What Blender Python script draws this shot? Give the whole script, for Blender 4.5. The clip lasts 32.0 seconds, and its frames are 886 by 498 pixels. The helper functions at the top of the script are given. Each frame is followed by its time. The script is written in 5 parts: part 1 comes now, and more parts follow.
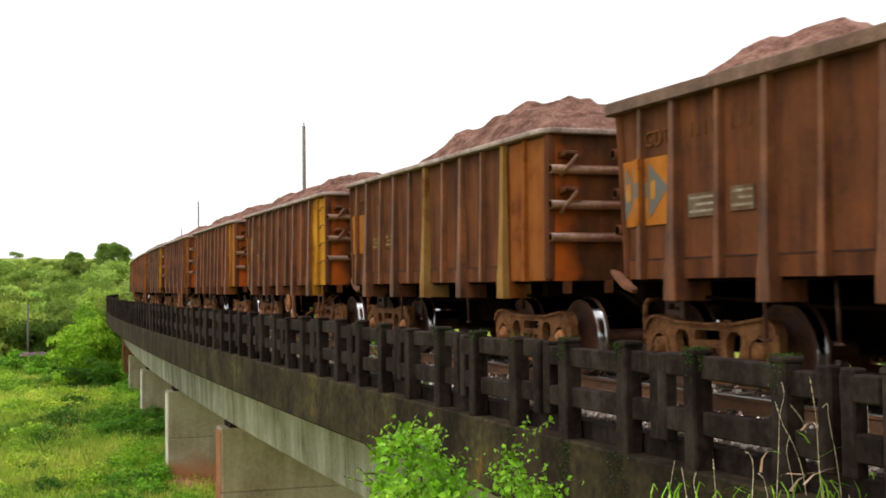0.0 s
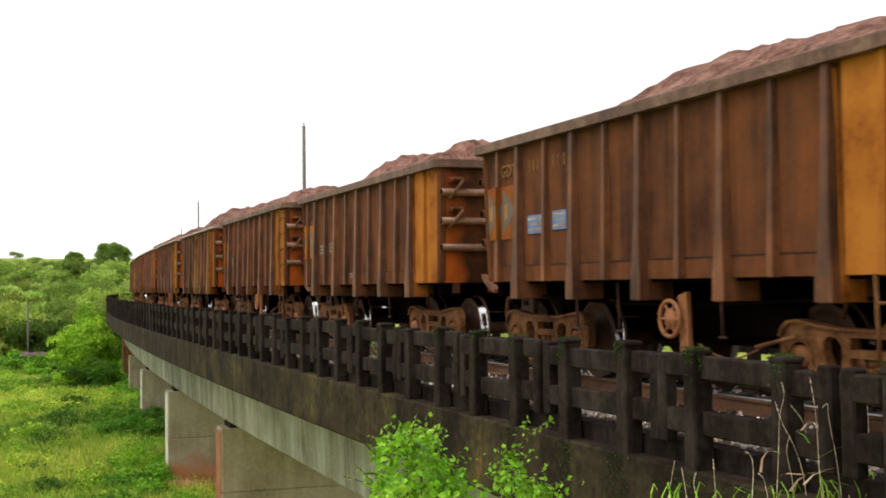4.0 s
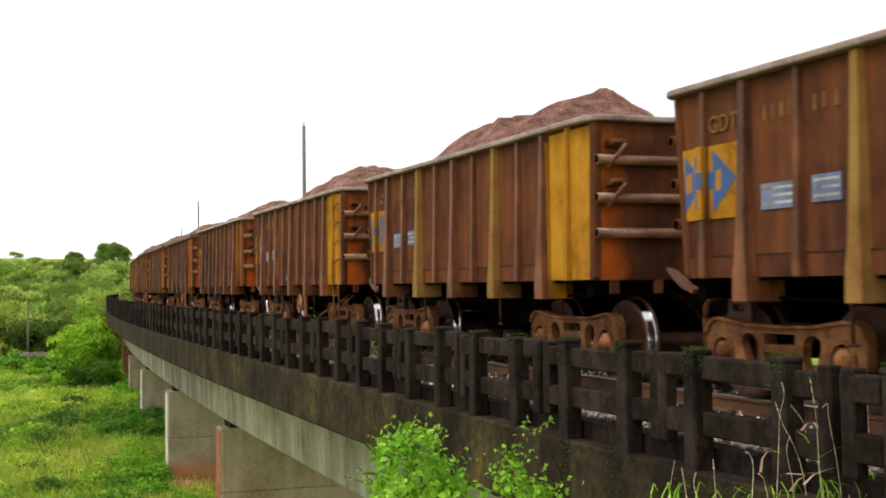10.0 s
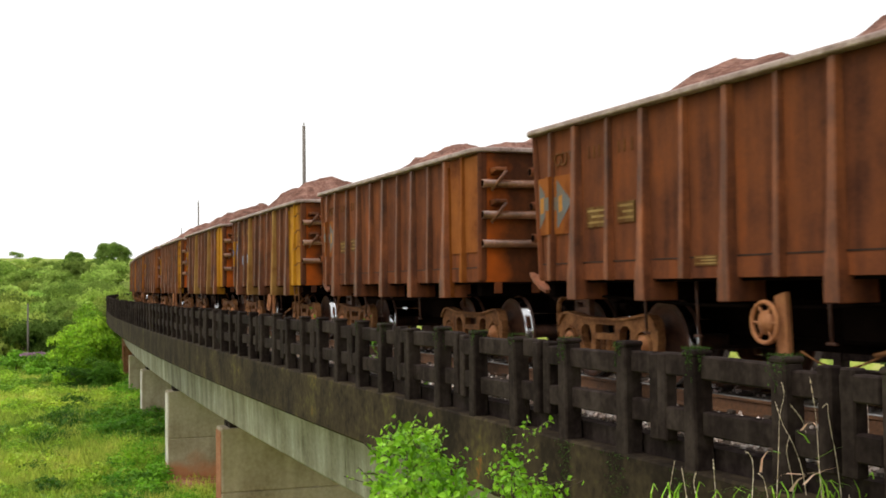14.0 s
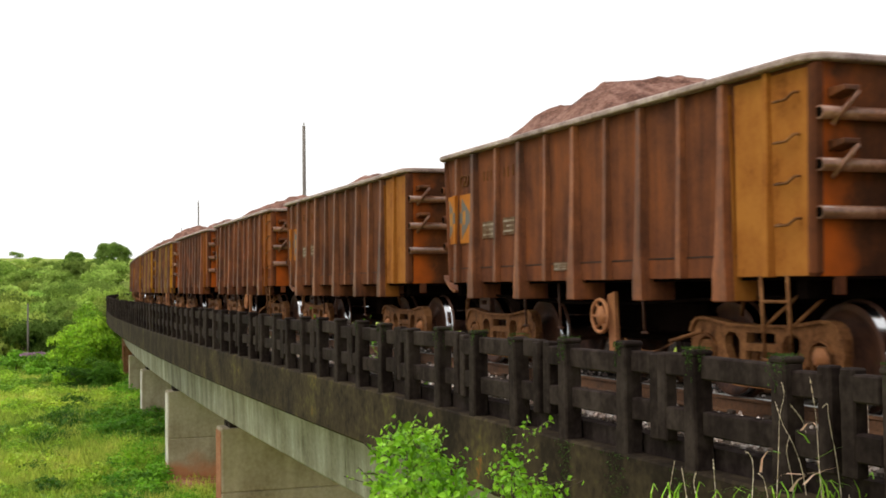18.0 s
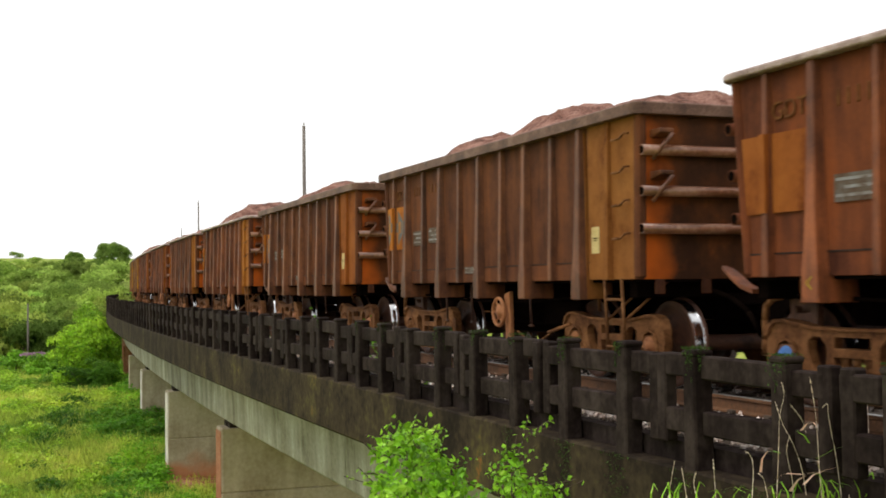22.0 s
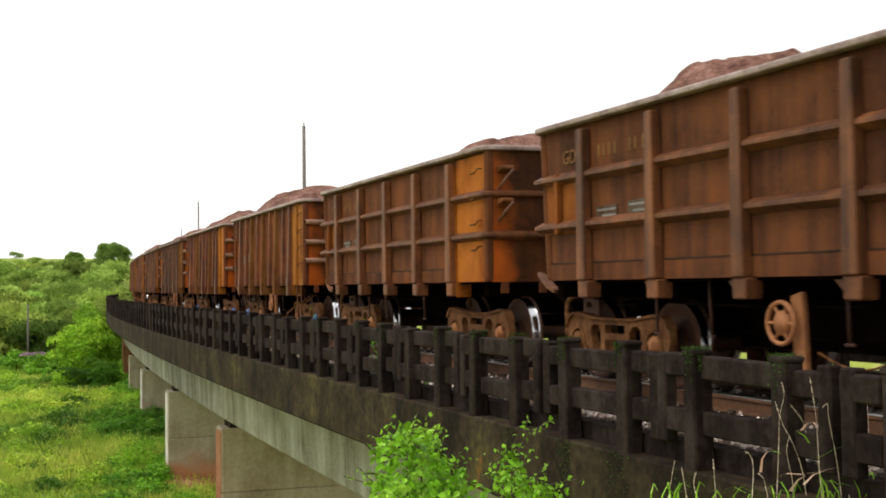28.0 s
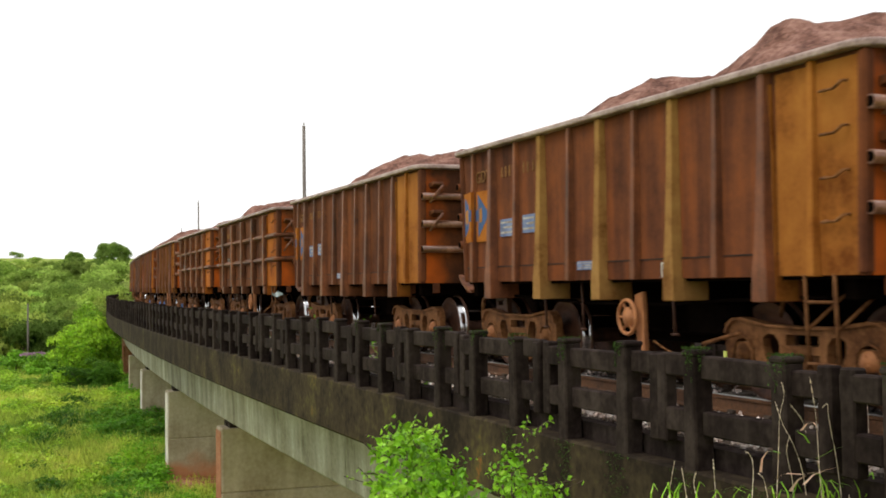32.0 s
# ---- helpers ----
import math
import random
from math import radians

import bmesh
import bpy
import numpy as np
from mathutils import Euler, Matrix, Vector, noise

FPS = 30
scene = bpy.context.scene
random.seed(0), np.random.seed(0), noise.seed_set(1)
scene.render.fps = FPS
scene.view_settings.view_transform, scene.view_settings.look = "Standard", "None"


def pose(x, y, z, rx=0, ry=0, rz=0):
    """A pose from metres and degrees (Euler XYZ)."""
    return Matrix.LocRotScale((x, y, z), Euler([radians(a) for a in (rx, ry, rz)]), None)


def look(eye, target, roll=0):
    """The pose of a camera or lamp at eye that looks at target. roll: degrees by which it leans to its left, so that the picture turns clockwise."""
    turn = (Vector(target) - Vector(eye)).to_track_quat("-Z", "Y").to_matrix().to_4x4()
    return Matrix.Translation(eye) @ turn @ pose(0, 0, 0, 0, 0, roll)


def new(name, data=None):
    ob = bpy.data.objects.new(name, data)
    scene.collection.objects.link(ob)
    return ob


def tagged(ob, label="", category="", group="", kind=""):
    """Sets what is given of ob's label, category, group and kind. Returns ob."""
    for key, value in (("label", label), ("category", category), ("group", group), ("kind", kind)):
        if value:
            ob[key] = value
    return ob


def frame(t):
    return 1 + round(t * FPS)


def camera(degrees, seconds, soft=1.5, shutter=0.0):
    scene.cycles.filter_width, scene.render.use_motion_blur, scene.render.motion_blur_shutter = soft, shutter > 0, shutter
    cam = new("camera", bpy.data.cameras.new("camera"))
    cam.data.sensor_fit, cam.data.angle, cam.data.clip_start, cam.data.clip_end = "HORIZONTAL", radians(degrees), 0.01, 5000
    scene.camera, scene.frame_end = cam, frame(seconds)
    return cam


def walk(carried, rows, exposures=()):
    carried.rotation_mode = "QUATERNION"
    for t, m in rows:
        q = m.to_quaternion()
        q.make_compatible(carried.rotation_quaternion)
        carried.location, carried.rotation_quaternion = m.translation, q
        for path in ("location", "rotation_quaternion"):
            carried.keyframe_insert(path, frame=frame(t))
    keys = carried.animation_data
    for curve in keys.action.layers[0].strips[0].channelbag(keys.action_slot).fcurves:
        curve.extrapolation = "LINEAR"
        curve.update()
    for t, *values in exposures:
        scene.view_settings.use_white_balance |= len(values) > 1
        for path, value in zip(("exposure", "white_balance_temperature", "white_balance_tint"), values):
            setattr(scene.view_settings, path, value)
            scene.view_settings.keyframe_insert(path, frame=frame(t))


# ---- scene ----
from mathutils import geometry

EYE = 1.157            # camera above the rail heads
cam = camera(40.66, 32.0, soft=1.8, shutter=0.25)
VIEW = Matrix.Translation((0, 0, EYE)) @ pose(0, 0, 0, 90 + 1.753, 0, 0) @ pose(0, 0, 0, 0, 0, -0.676)
walk(cam, [(0.0, VIEW), (32.0, VIEW)], exposures=[(0.0, 0.08), (32.0, 0.08)])

# ---- overcast daylight ----
SUN_UP, SUN_TURN = 60.0, 252.0
world = bpy.data.worlds.new("overcast_sky")
scene.world = world
world.use_nodes = True
wn, wl = world.node_tree.nodes, world.node_tree.links
wn.clear()
sky = wn.new("ShaderNodeTexSky")
sky.sky_type, sky.sun_disc = "NISHITA", False
sky.sun_elevation, sky.sun_rotation = radians(SUN_UP), radians(SUN_TURN)
sky.dust_density, sky.air_density = 4.0, 1.0
clouds = wn.new("ShaderNodeMix")
clouds.data_type = "RGBA"
clouds.inputs[0].default_value = 0.93
clouds.inputs[7].default_value = (12.1, 12.1, 12.0, 1)
back = wn.new("ShaderNodeBackground")
back.inputs[1].default_value = 0.1
out = wn.new("ShaderNodeOutputWorld")
wl.new(sky.outputs[0], clouds.inputs[6])
wl.new(clouds.outputs[2], back.inputs[0])
wl.new(back.outputs[0], out.inputs[0])
sun = new("sun", bpy.data.lights.new("sun", "SUN"))
sun.data.energy, sun.data.angle, sun.data.color = 1.3, radians(30), (1.0, 0.96, 0.9)
a, e = radians(SUN_TURN), radians(SUN_UP)
sun.matrix_world = look((0, 0, 40), (-math.sin(a) * math.cos(e) * 10, -math.cos(a) * math.cos(e) * 10, 40 - math.sin(e) * 10))


# ---- materials ----
def surface(name, colours, rough=0.85, metal=0.0, scale=2.0, fine=30.0, bump=0.25, streak=0.0, tint=0.0, vary=0.15,
            spec=0.3, stops=None, grow=(1, 1, 1), runs=(7, 7, 0.35), grain=0.3, through_light=0.0, island=0.0, fade=0.5):
    """Two scales of mottling between colours, optional vertical runs, tint by the object's colour."""
    m = bpy.data.materials.new(name)
    m.use_nodes = True
    n, l = m.node_tree.nodes, m.node_tree.links
    b = n["Principled BSDF"]
    tc, info = n.new("ShaderNodeTexCoord"), n.new("ShaderNodeObjectInfo")
    mp = n.new("ShaderNodeMapping")
    mp.inputs["Scale"].default_value = grow
    off = n.new("ShaderNodeVectorMath")
    off.operation = "MULTIPLY_ADD"
    comb = n.new("ShaderNodeCombineXYZ")
    for i in range(3):
        l.new(info.outputs["Random"], comb.inputs[i])
    off.inputs[1].default_value = (37.0, 23.0, 11.0)
    l.new(comb.outputs[0], off.inputs[0])
    l.new(tc.outputs["Object"], off.inputs[2])
    l.new(off.outputs[0], mp.inputs["Vector"])
    n1, n2 = n.new("ShaderNodeTexNoise"), n.new("ShaderNodeTexNoise")
    n1.inputs["Scale"].default_value, n1.inputs["Detail"].default_value = scale, 6
    n2.inputs["Scale"].default_value, n2.inputs["Detail"].default_value = fine, 4
    n1.inputs["Roughness"].default_value = 0.65
    l.new(mp.outputs[0], n1.inputs["Vector"])
    l.new(mp.outputs[0], n2.inputs["Vector"])
    f = n.new("ShaderNodeMath")
    f.operation = "MULTIPLY_ADD"
    f.inputs[1].default_value = grain
    l.new(n2.outputs["Fac"], f.inputs[0])
    f2 = n.new("ShaderNodeMath")
    f2.operation = "MULTIPLY"
    f2.inputs[1].default_value = 1 - grain
    l.new(n1.outputs["Fac"], f2.inputs[0])
    l.new(f2.outputs[0], f.inputs[2])
    fac = f.outputs[0]
    if streak:
        ms = n.new("ShaderNodeMapping")
        ms.inputs["Scale"].default_value = runs
        n3 = n.new("ShaderNodeTexNoise")
        n3.inputs["Scale"].default_value, n3.inputs["Detail"].default_value = 1.6, 5
        l.new(off.outputs[0], ms.inputs["Vector"])
        l.new(ms.outputs[0], n3.inputs["Vector"])
        mx = n.new("ShaderNodeMix")
        mx.inputs[0].default_value = streak
        l.new(fac, mx.inputs[2])
        l.new(n3.outputs["Fac"], mx.inputs[3])
        fac = mx.outputs[0]
    ramp = n.new("ShaderNodeValToRGB")
    el = ramp.color_ramp.elements
    stops = stops or [0.38 + 0.25 * i / max(1, len(colours) - 1) for i in range(len(colours))]
    while len(el) < len(colours):
        el.new(0.5)
    for q, s, c in zip(el, stops, colours):
        q.position, q.color = s, (*c, 1)
    l.new(fac, ramp.inputs[0])
    col = ramp.outputs[0]
    if tint:
        t = n.new("ShaderNodeMix")
        t.data_type, t.blend_type = "RGBA", "MULTIPLY"
        t.inputs[0].default_value = tint
        l.new(col, t.inputs[6])
        l.new(info.outputs["Color"], t.inputs[7])
        col = t.outputs[2]
    hs = n.new("ShaderNodeHueSaturation")
    rnd = n.new("ShaderNodeMapRange")
    rnd.inputs[3].default_value, rnd.inputs[4].default_value = 1 - vary, 1 + vary
    if island:
        geo = n.new("ShaderNodeNewGeometry")
        l.new(geo.outputs["Random Per Island"], rnd.inputs[0])
        rnd.inputs[3].default_value, rnd.inputs[4].default_value = 1 - island, 1 + island
    else:
        l.new(info.outputs["Random"], rnd.inputs[0])
    l.new(rnd.outputs[0], hs.inputs["Value"])
    l.new(col, hs.inputs["Color"])
    l.new(hs.outputs[0], b.inputs["Base Color"])
    b.inputs["Roughness"].default_value, b.inputs["Metallic"].default_value = rough, metal
    b.inputs["Specular IOR Level"].default_value = spec
    if through_light:
        b.inputs["Transmission Weight"].default_value = 0
        b.inputs["Subsurface Weight"].default_value = 0
        tr = n.new("ShaderNodeBsdfTranslucent")
        sh = n.new("ShaderNodeMixShader")
        sh.inputs[0].default_value = through_light
        l.new(hs.outputs[0], tr.inputs[0])
        l.new(b.outputs[0], sh.inputs[1])
        l.new(tr.outputs[0], sh.inputs[2])
        l.new(sh.outputs[0], n["Material Output"].inputs[0])
    if bump:
        bp = n.new("ShaderNodeBump")
        bp.inputs["Strength"].default_value, bp.inputs["Distance"].default_value = bump, 0.02
        l.new(f.outputs[0], bp.inputs["Height"])
        l.new(bp.outputs[0], b.inputs["Normal"])
    return m


RUST = surface("rusty_brown_steel", [(.036, .0135, .0085), (.090, .033, .0165), (.142, .050, .0205), (.205, .064, .020), (.36, .098, .017)], 0.76, 0, 1.5, 26,
               0.35, 0.45, 1.0, 0.10, 0.09, stops=[.33, .44, .54, .66, .79], runs=(3.2, 3.2, 0.28), grain=0.18)
SEAM = surface("dark_weld_bead", [(.012, .006, .004), (.05, .022, .012)], 0.7, 0, 3, 30, 0.2, 0, 0, 0.1, 0.2)
MARKORANGE = surface("worn_orange_mark_paint", [(.28, .11, .025), (.50, .22, .04)], 0.7, 0, 3, 30, 0.1, 0.2, 0, 0, 0.12)
RIB = surface("rusty_rib_steel", [(.058, .023, .012), (.145, .052, .021), (.27, .096, .034)], 0.5, 0, 1.6, 25, 0.25, 0.4, 1.0, 0.16, 0.26, runs=(5, 5, .4), grain=0.16)
RIM = surface("worn_rim_steel", [(.15, .09, .072), (.30, .205, .175), (.46, .35, .31)], 0.5, 0.0, 2.5, 30, 0.2, 0, 0, 0.08, 0.5)
DEEPRIM = surface("brown_rim_steel", [(.07, .033, .020), (.135, .066, .040), (.22, .125, .085)], 0.6, 0.0, 2.5, 30, 0.2, 0, 0, 0.08, 0.35)
PAINT = surface("faded_yellow_paint", [(.32, .22, .15), (.68, .62, .60), (.86, .86, .86)], 0.75, 0, 1.5, 26, 0.15, 0.25, 1.0, 0.06, 0.10,
                stops=[.37, .48, .60], runs=(2.5, 2.5, .4), grain=0.16)
BLUE = surface("faded_blue_paint", [(.16, .12, .09), (.06, .105, .22), (.05, .12, .31)], 0.7, 0, 3, 30, 0.15, 0.3, 1.0, 0.06, 0.15, stops=[.36, .46, .56])
PALE = surface("faded_white_paint", [(.12, .09, .07), (.26, .25, .24), (.36, .36, .37)], 0.75, 0, 4, 40, 0.1, 0.2, 1.0, 0.06, 0.15)
PLATEBLUE = surface("faded_blue_plate_paint", [(.14, .12, .12), (.13, .17, .30), (.22, .26, .40)], 0.7, 0, 3, 30, 0.15, 0.3, 1.0, 0.06, 0.15, stops=[.36, .46, .58])
WORNPLATE = surface("worn_plate_paint", [(.12, .05, .02), (.19, .13, .09), (.26, .24, .21)], 0.75, 0, 3, 30, 0.1, 0.2, 1.0, 0.06, 0.12)
WORNBAR = surface("worn_bar_paint", [(.16, .08, .04), (.38, .34, .30), (.56, .56, .56)], 0.75, 0, 4, 40, 0.1, 0.2, 1.0, 0.06, 0.12)
DIGIT = surface("raised_rusty_lettering", [(.15, .07, .028), (.30, .15, .05)], 0.7, 0, 4, 40, 0.1, 0, 1.0, 0.1, 0.1)
ORANGE = surface("orange_rust_wash", [(.10, .036, .014), (.30, .075, .014), (.45, .12, .018)], 0.8, 0, 1.8, 20, 0.2, 0.4, 0, 0.1, 0.1)
BOGIE = surface("dusty_bogie_steel", [(.042, .016, .0065), (.115, .046, .016), (.20, .088, .032), (.30, .14, .058)], 0.75, 0, 3.2, 25, 0.35, 0.2, 0, 0.18, 0.12, stops=[.36, .46, .56, .68], runs=(6, 6, 1))
# near-black colour carries the shade beneath the wagons; also prints the placard
UNDER = surface("near_black_shade_and_print", [(.003, .0020, .0016), (.008, .0048, .0034)], 0.95, 0, 2, 20, 0.2, 0, 0, 0.15, 0.0)
WHEEL = surface("brown_wheel_plate", [(.034, .015, .010), (.115, .047, .025)], 0.65, 0.1, 3, 25, 0.15, 0, 0, 0.1)
TREAD = surface("polished_wheel_tread", [(.50, .50, .51), (.72, .72, .73)], 0.16, 1.0, 5, 60, 0.02, 0, 0, 0.03)
RAILSIDE = surface("rusty_rail_side", [(.07, .034, .017), (.17, .080, .036)], 0.75, 0, 3, 30, 0.2, 0, 0, 0.05)
RAILTOP = surface("worn_rail_head", [(.28, .25, .23), (.5, .48, .46)], 0.3, 0.9, 4, 40, 0.05, 0, 0, 0.02)
ORE = surface("reddish_iron_ore", [(.085, .040, .030), (.20, .10, .075), (.33, .185, .145)], 0.95, 0, 3.5, 28, 0.9, 0, 0, 0.08, 0.1)
CONC = surface("weathered_grey_concrete", [(.075, .066, .044), (.24, .225, .165), (.375, .36, .29), (.64, .62, .55)], 0.9, 0, 0.9, 12, 0.35, 0.48, 0, 0.12, 0.15, stops=[.33, .44, .56, .70], runs=(1.1, 1.1, 0.14))
PIERC = surface("stained_pier_concrete", [(.20, .155, .10), (.38, .31, .215), (.50, .42, .31), (.60, .53, .42)], 0.9, 0, 0.7, 9, 0.35, 0.3, 0, 0.05, 0.2, stops=[.34, .44, .55, .68], runs=(1.4, 1.4, .25))
DARKC = surface("blackened_concrete", [(.0070, .0045, .0038), (.0185, .0122, .0106), (.040, .029, .0245), (.070, .056, .047)], 0.85, 0, 1.6, 18, 0.5, 0.3, 0, 0.16, 0.06,
                stops=[.36, .46, .57, .72], runs=(4, 4, .5))
FASC = surface("stained_fascia_concrete", [(.0080, .0056, .0042), (.024, .0170, .0115), (.052, .038, .022), (.085, .070, .026), (.24, .10, .026)], 0.85, 0, 0.9, 12, 0.45, 0.2, 0, 0.06,
               0.06, stops=[.34, .46, .55, .62, .69], runs=(1.6, 1.6, .35))
# pale colour stands for the light on the piers' outer faces
LIT_EDGE = surface("pale_lit_edge_concrete", [(.55, .49, .40), (.82, .79, .72)], 0.85, 0, 1.0, 15, 0.2, 0.3, 0, 0.1, 0.2)
SOIL = surface("red_clay_soil", [(.22, .085, .045), (.36, .16, .085), (.42, .24, .15)], 0.95, 0, 1.2, 14, 0.6, 0, 0, 0.05, 0.1)
STONE = surface("crushed_ballast", [(.20, .12, .09), (.60, .49, .43), (.90, .86, .82)], 0.9, 0, 8, 50, 0.4, 0, 0, 0.1, 0.2, island=0.75)
BED = surface("dirty_ballast_bed", [(.03, .022, .017), (.09, .066, .050), (.22, .18, .15)], 0.95, 0, 9, 45, 0.9, 0, 0, 0, 0.15)
SLEEPER = surface("old_timber_sleeper", [(.055, .04, .03), (.13, .095, .07)], 0.9, 0, 3, 30, 0.4, 0, 0, 0.2)
MOSS = surface("green_moss", [(.022, .045, .010), (.075, .125, .03)], 0.95, 0, 10, 50, 0.6, 0, 0, 0.2, 0.05, island=0.4)
POLEM = surface("grey_pole_concrete", [(.12, .10, .09), (.22, .19, .17)], 0.85, 0, 1.5, 20, 0.2, 0.5, 0, 0.05)
BARK = surface("brown_bark", [(.05, .035, .025), (.12, .085, .06)], 0.95, 0, 2, 15, 0.7, 0.5, 0, 0.1)
GRASSG = surface("meadow_ground", [(.055, .095, .018), (.18, .25, .045), (.33, .39, .075), (.46, .43, .15)], 0.95, 0, 0.16, 5.0, 0.7, 0, 0, 0, 0.05,
                 stops=[.38, .46, .55, .67])
BLADE = surface("meadow_grass_blades", [(.13, .23, .03), (.38, .50, .07), (.64, .66, .13), (.85, .74, .27)], 0.75, 0, 0.17, 1.0, 0, 0, 0, 0, 0.1, island=0.34, through_light=0.5, stops=[.38, .47, .60, .74])
LEAF_N = surface("bright_vine_leaves", [(.10, .27, .008), (.22, .46, .02), (.42, .64, .07)], 0.38, 0, 2, 12, 0, 0, 0, 0, 0.3, island=0.5, through_light=0.3)
LEAF_B = surface("fresh_shrub_leaves", [(.10, .26, .015), (.22, .44, .03), (.32, .54, .06)], 0.6, 0, 1, 6, 0, 0, 1.0, 0.1, 0.3, island=0.35, through_light=0.35)
LEAF_W = surface("wood_leaves", [(.18, .28, .05), (.33, .46, .09), (.48, .60, .15)], 0.8, 0, 0.4, 3, 0, 0, 1.0, 0.22, 0.05, island=0.2, through_light=0.5)
STRAW = surface("dry_grass_stalks", [(.50, .38, .27), (.82, .70, .54)], 0.8, 0, 3, 20, 0, 0, 0, 0, 0.2, island=0.3)
DRYLEAF = surface("dried_pink_leaves", [(.55, .28, .18), (.85, .62, .48)], 0.8, 0, 3, 20, 0, 0, 0, 0, 0.2, island=0.3, through_light=0.3)
FLOWER = surface("purple_flowers", [(.34, .16, .28), (.58, .36, .50)], 0.8, 0, 1, 8, 0, 0, 0, 0, 0.2, island=0.3)
GLASSY = surface("brown_insulator", [(.10, .05, .03), (.16, .08, .05)], 0.25, 0, 4, 30, 0, 0, 0, 0, 0.6)
CAPBLUE = surface("blue_bearing_cap_paint", [(.04, .12, .32), (.07, .20, .50)], 0.5, 0, 4, 30, 0.1, 0, 0, 0)
BAG = surface("pale_plastic_sheet", [(.16, .20, .18), (.32, .38, .35)], 0.4, 0, 4, 30, 0.3, 0, 0, 0)
BRAKE = surface("orange_brake_wheel_paint", [(.26, .10, .04), (.42, .17, .06)], 0.65, 0, 4, 30, 0.15, 0, 0, 0.1)


# ---- mesh building ----
class Shape:
    """Collects vertices and faces of one mesh."""

    def __init__(self):
        self.v, self.f, self.m, self.s = [], [], [], []

    def add(self, verts, faces, mat=0, smooth=False):
        o = len(self.v)
        self.v += [tuple(p) for p in verts]
        for f in faces:
            self.f.append([o + i for i in f])
            self.m.append(mat)
            self.s.append(smooth)
        return self

    def box(self, x0, x1, y0, y1, z0, z1, mat=0):
        p = [(x, y, z) for z in (z0, z1) for y in (y0, y1) for x in (x0, x1)]
        return self.add(p, [(0, 2, 3, 1), (4, 5, 7, 6), (0, 1, 5, 4), (2, 6, 7, 3), (0, 4, 6, 2), (1, 3, 7, 5)], mat)

    def slab(self, poly, lo, hi, axis="y", mat=0):
        """A polygon given in the other two axes, thick from lo to hi along axis."""
        put = {"y": lambda a, b, c: (a, c, b), "x": lambda a, b, c: (c, a, b), "z": lambda a, b, c: (a, b, c)}[axis]
        n = len(poly)
        p = [put(a, b, lo) for a, b in poly] + [put(a, b, hi) for a, b in poly]
        return self.add(p, [list(range(n))[::-1], list(range(n, 2 * n))] + [(i, (i + 1) % n, n + (i + 1) % n, n + i) for i in range(n)], mat)

    def tube(self, p0, p1, r0, r1=None, n=10, mat=0, smooth=True):
        r1 = r0 if r1 is None else r1
        p0, p1 = Vector(p0), Vector(p1)
        q = (p1 - p0).to_track_quat("Z", "Y")
        ring = [q @ Vector((math.cos(2 * math.pi * i / n), math.sin(2 * math.pi * i / n), 0)) for i in range(n)]
        self.add([p0 + r * r0 for r in ring] + [p1 + r * r1 for r in ring], [(i, (i + 1) % n, n + (i + 1) % n, n + i) for i in range(n)], mat, smooth)
        o = len(self.v) - 2 * n
        for cap in (list(range(n))[::-1], list(range(n, 2 * n))):
            self.f.append([o + i for i in cap])
            self.m.append(mat)
            self.s.append(False)
        return self

    def turned(self, profile, n=28, mats=None, at=(0, 0, 0)):
        """Profile of (radius, y) turned about the y axis."""
        k = len(profile)
        p = []
        for i in range(n):
            a = 2 * math.pi * i / n
            p += [(at[0] + r * math.cos(a), at[1] + y, at[2] + r * math.sin(a)) for r, y in profile]
        o = len(self.v)
        self.v += p
        for i in range(n):
            j = (i + 1) % n
            for c in range(k - 1):
                self.f.append([o + i * k + c, o + i * k + c + 1, o + j * k + c + 1, o + j * k + c])
                self.m.append(mats[c] if mats else 0)
                self.s.append(True)
        return self

    def mesh(self, name, mats, bevel=0.0):
        me = bpy.data.meshes.new(name)
        me.from_pydata(self.v, [], self.f)
        for m in mats if isinstance(mats, (list, tuple)) else [mats]:
            me.materials.append(m)
        me.polygons.foreach_set("material_index", self.m)
        me.polygons.foreach_set("use_smooth", self.s)
        bm = bmesh.new()
        bm.from_mesh(me)
        bmesh.ops.recalc_face_normals(bm, faces=bm.faces)
        if bevel:
            sharp = [q for q in bm.edges if len(q.link_faces) == 2 and q.calc_face_angle(0) > 0.6]
            bmesh.ops.bevel(bm, geom=sharp, offset=bevel, segments=1, affect="EDGES", clamp_overlap=True)
        bm.to_mesh(me)
        bm.free()
        me.update()
        return me


def part(name, me, parent, label="", m=None):
    ob = new(name, me)
    ob.parent = parent
    if m is not None:
        ob.matrix_basis = m
    return tagged(ob, label)


# ---- the line of the track: a straight that runs into a long right-hand curve ----
H0, K0, S1, LR, XS = 0.3765, 0.0014, 7.99, 12.09, 8.697
LINE_S = np.arange(-60.0, 320.0, 0.25)
_u = np.clip((LINE_S - S1) / LR, 0, None)
LINE_H = H0 - K0 * LR * np.where(_u < 1, _u * _u / 2, _u - 0.5)
LINE_X = np.concatenate([[0], np.cumsum((-np.sin(LINE_H[1:]) - np.sin(LINE_H[:-1])) / 2 * 0.25)])
LINE_Y = np.concatenate([[0], np.cumsum((np.cos(LINE_H[1:]) + np.cos(LINE_H[:-1])) / 2 * 0.25)])
LINE_X += XS - np.interp(0, LINE_S, LINE_X)
LINE_Y -= np.interp(0, LINE_S, LINE_Y)


def heading(s):
    return float(np.interp(s, LINE_S, LINE_H))


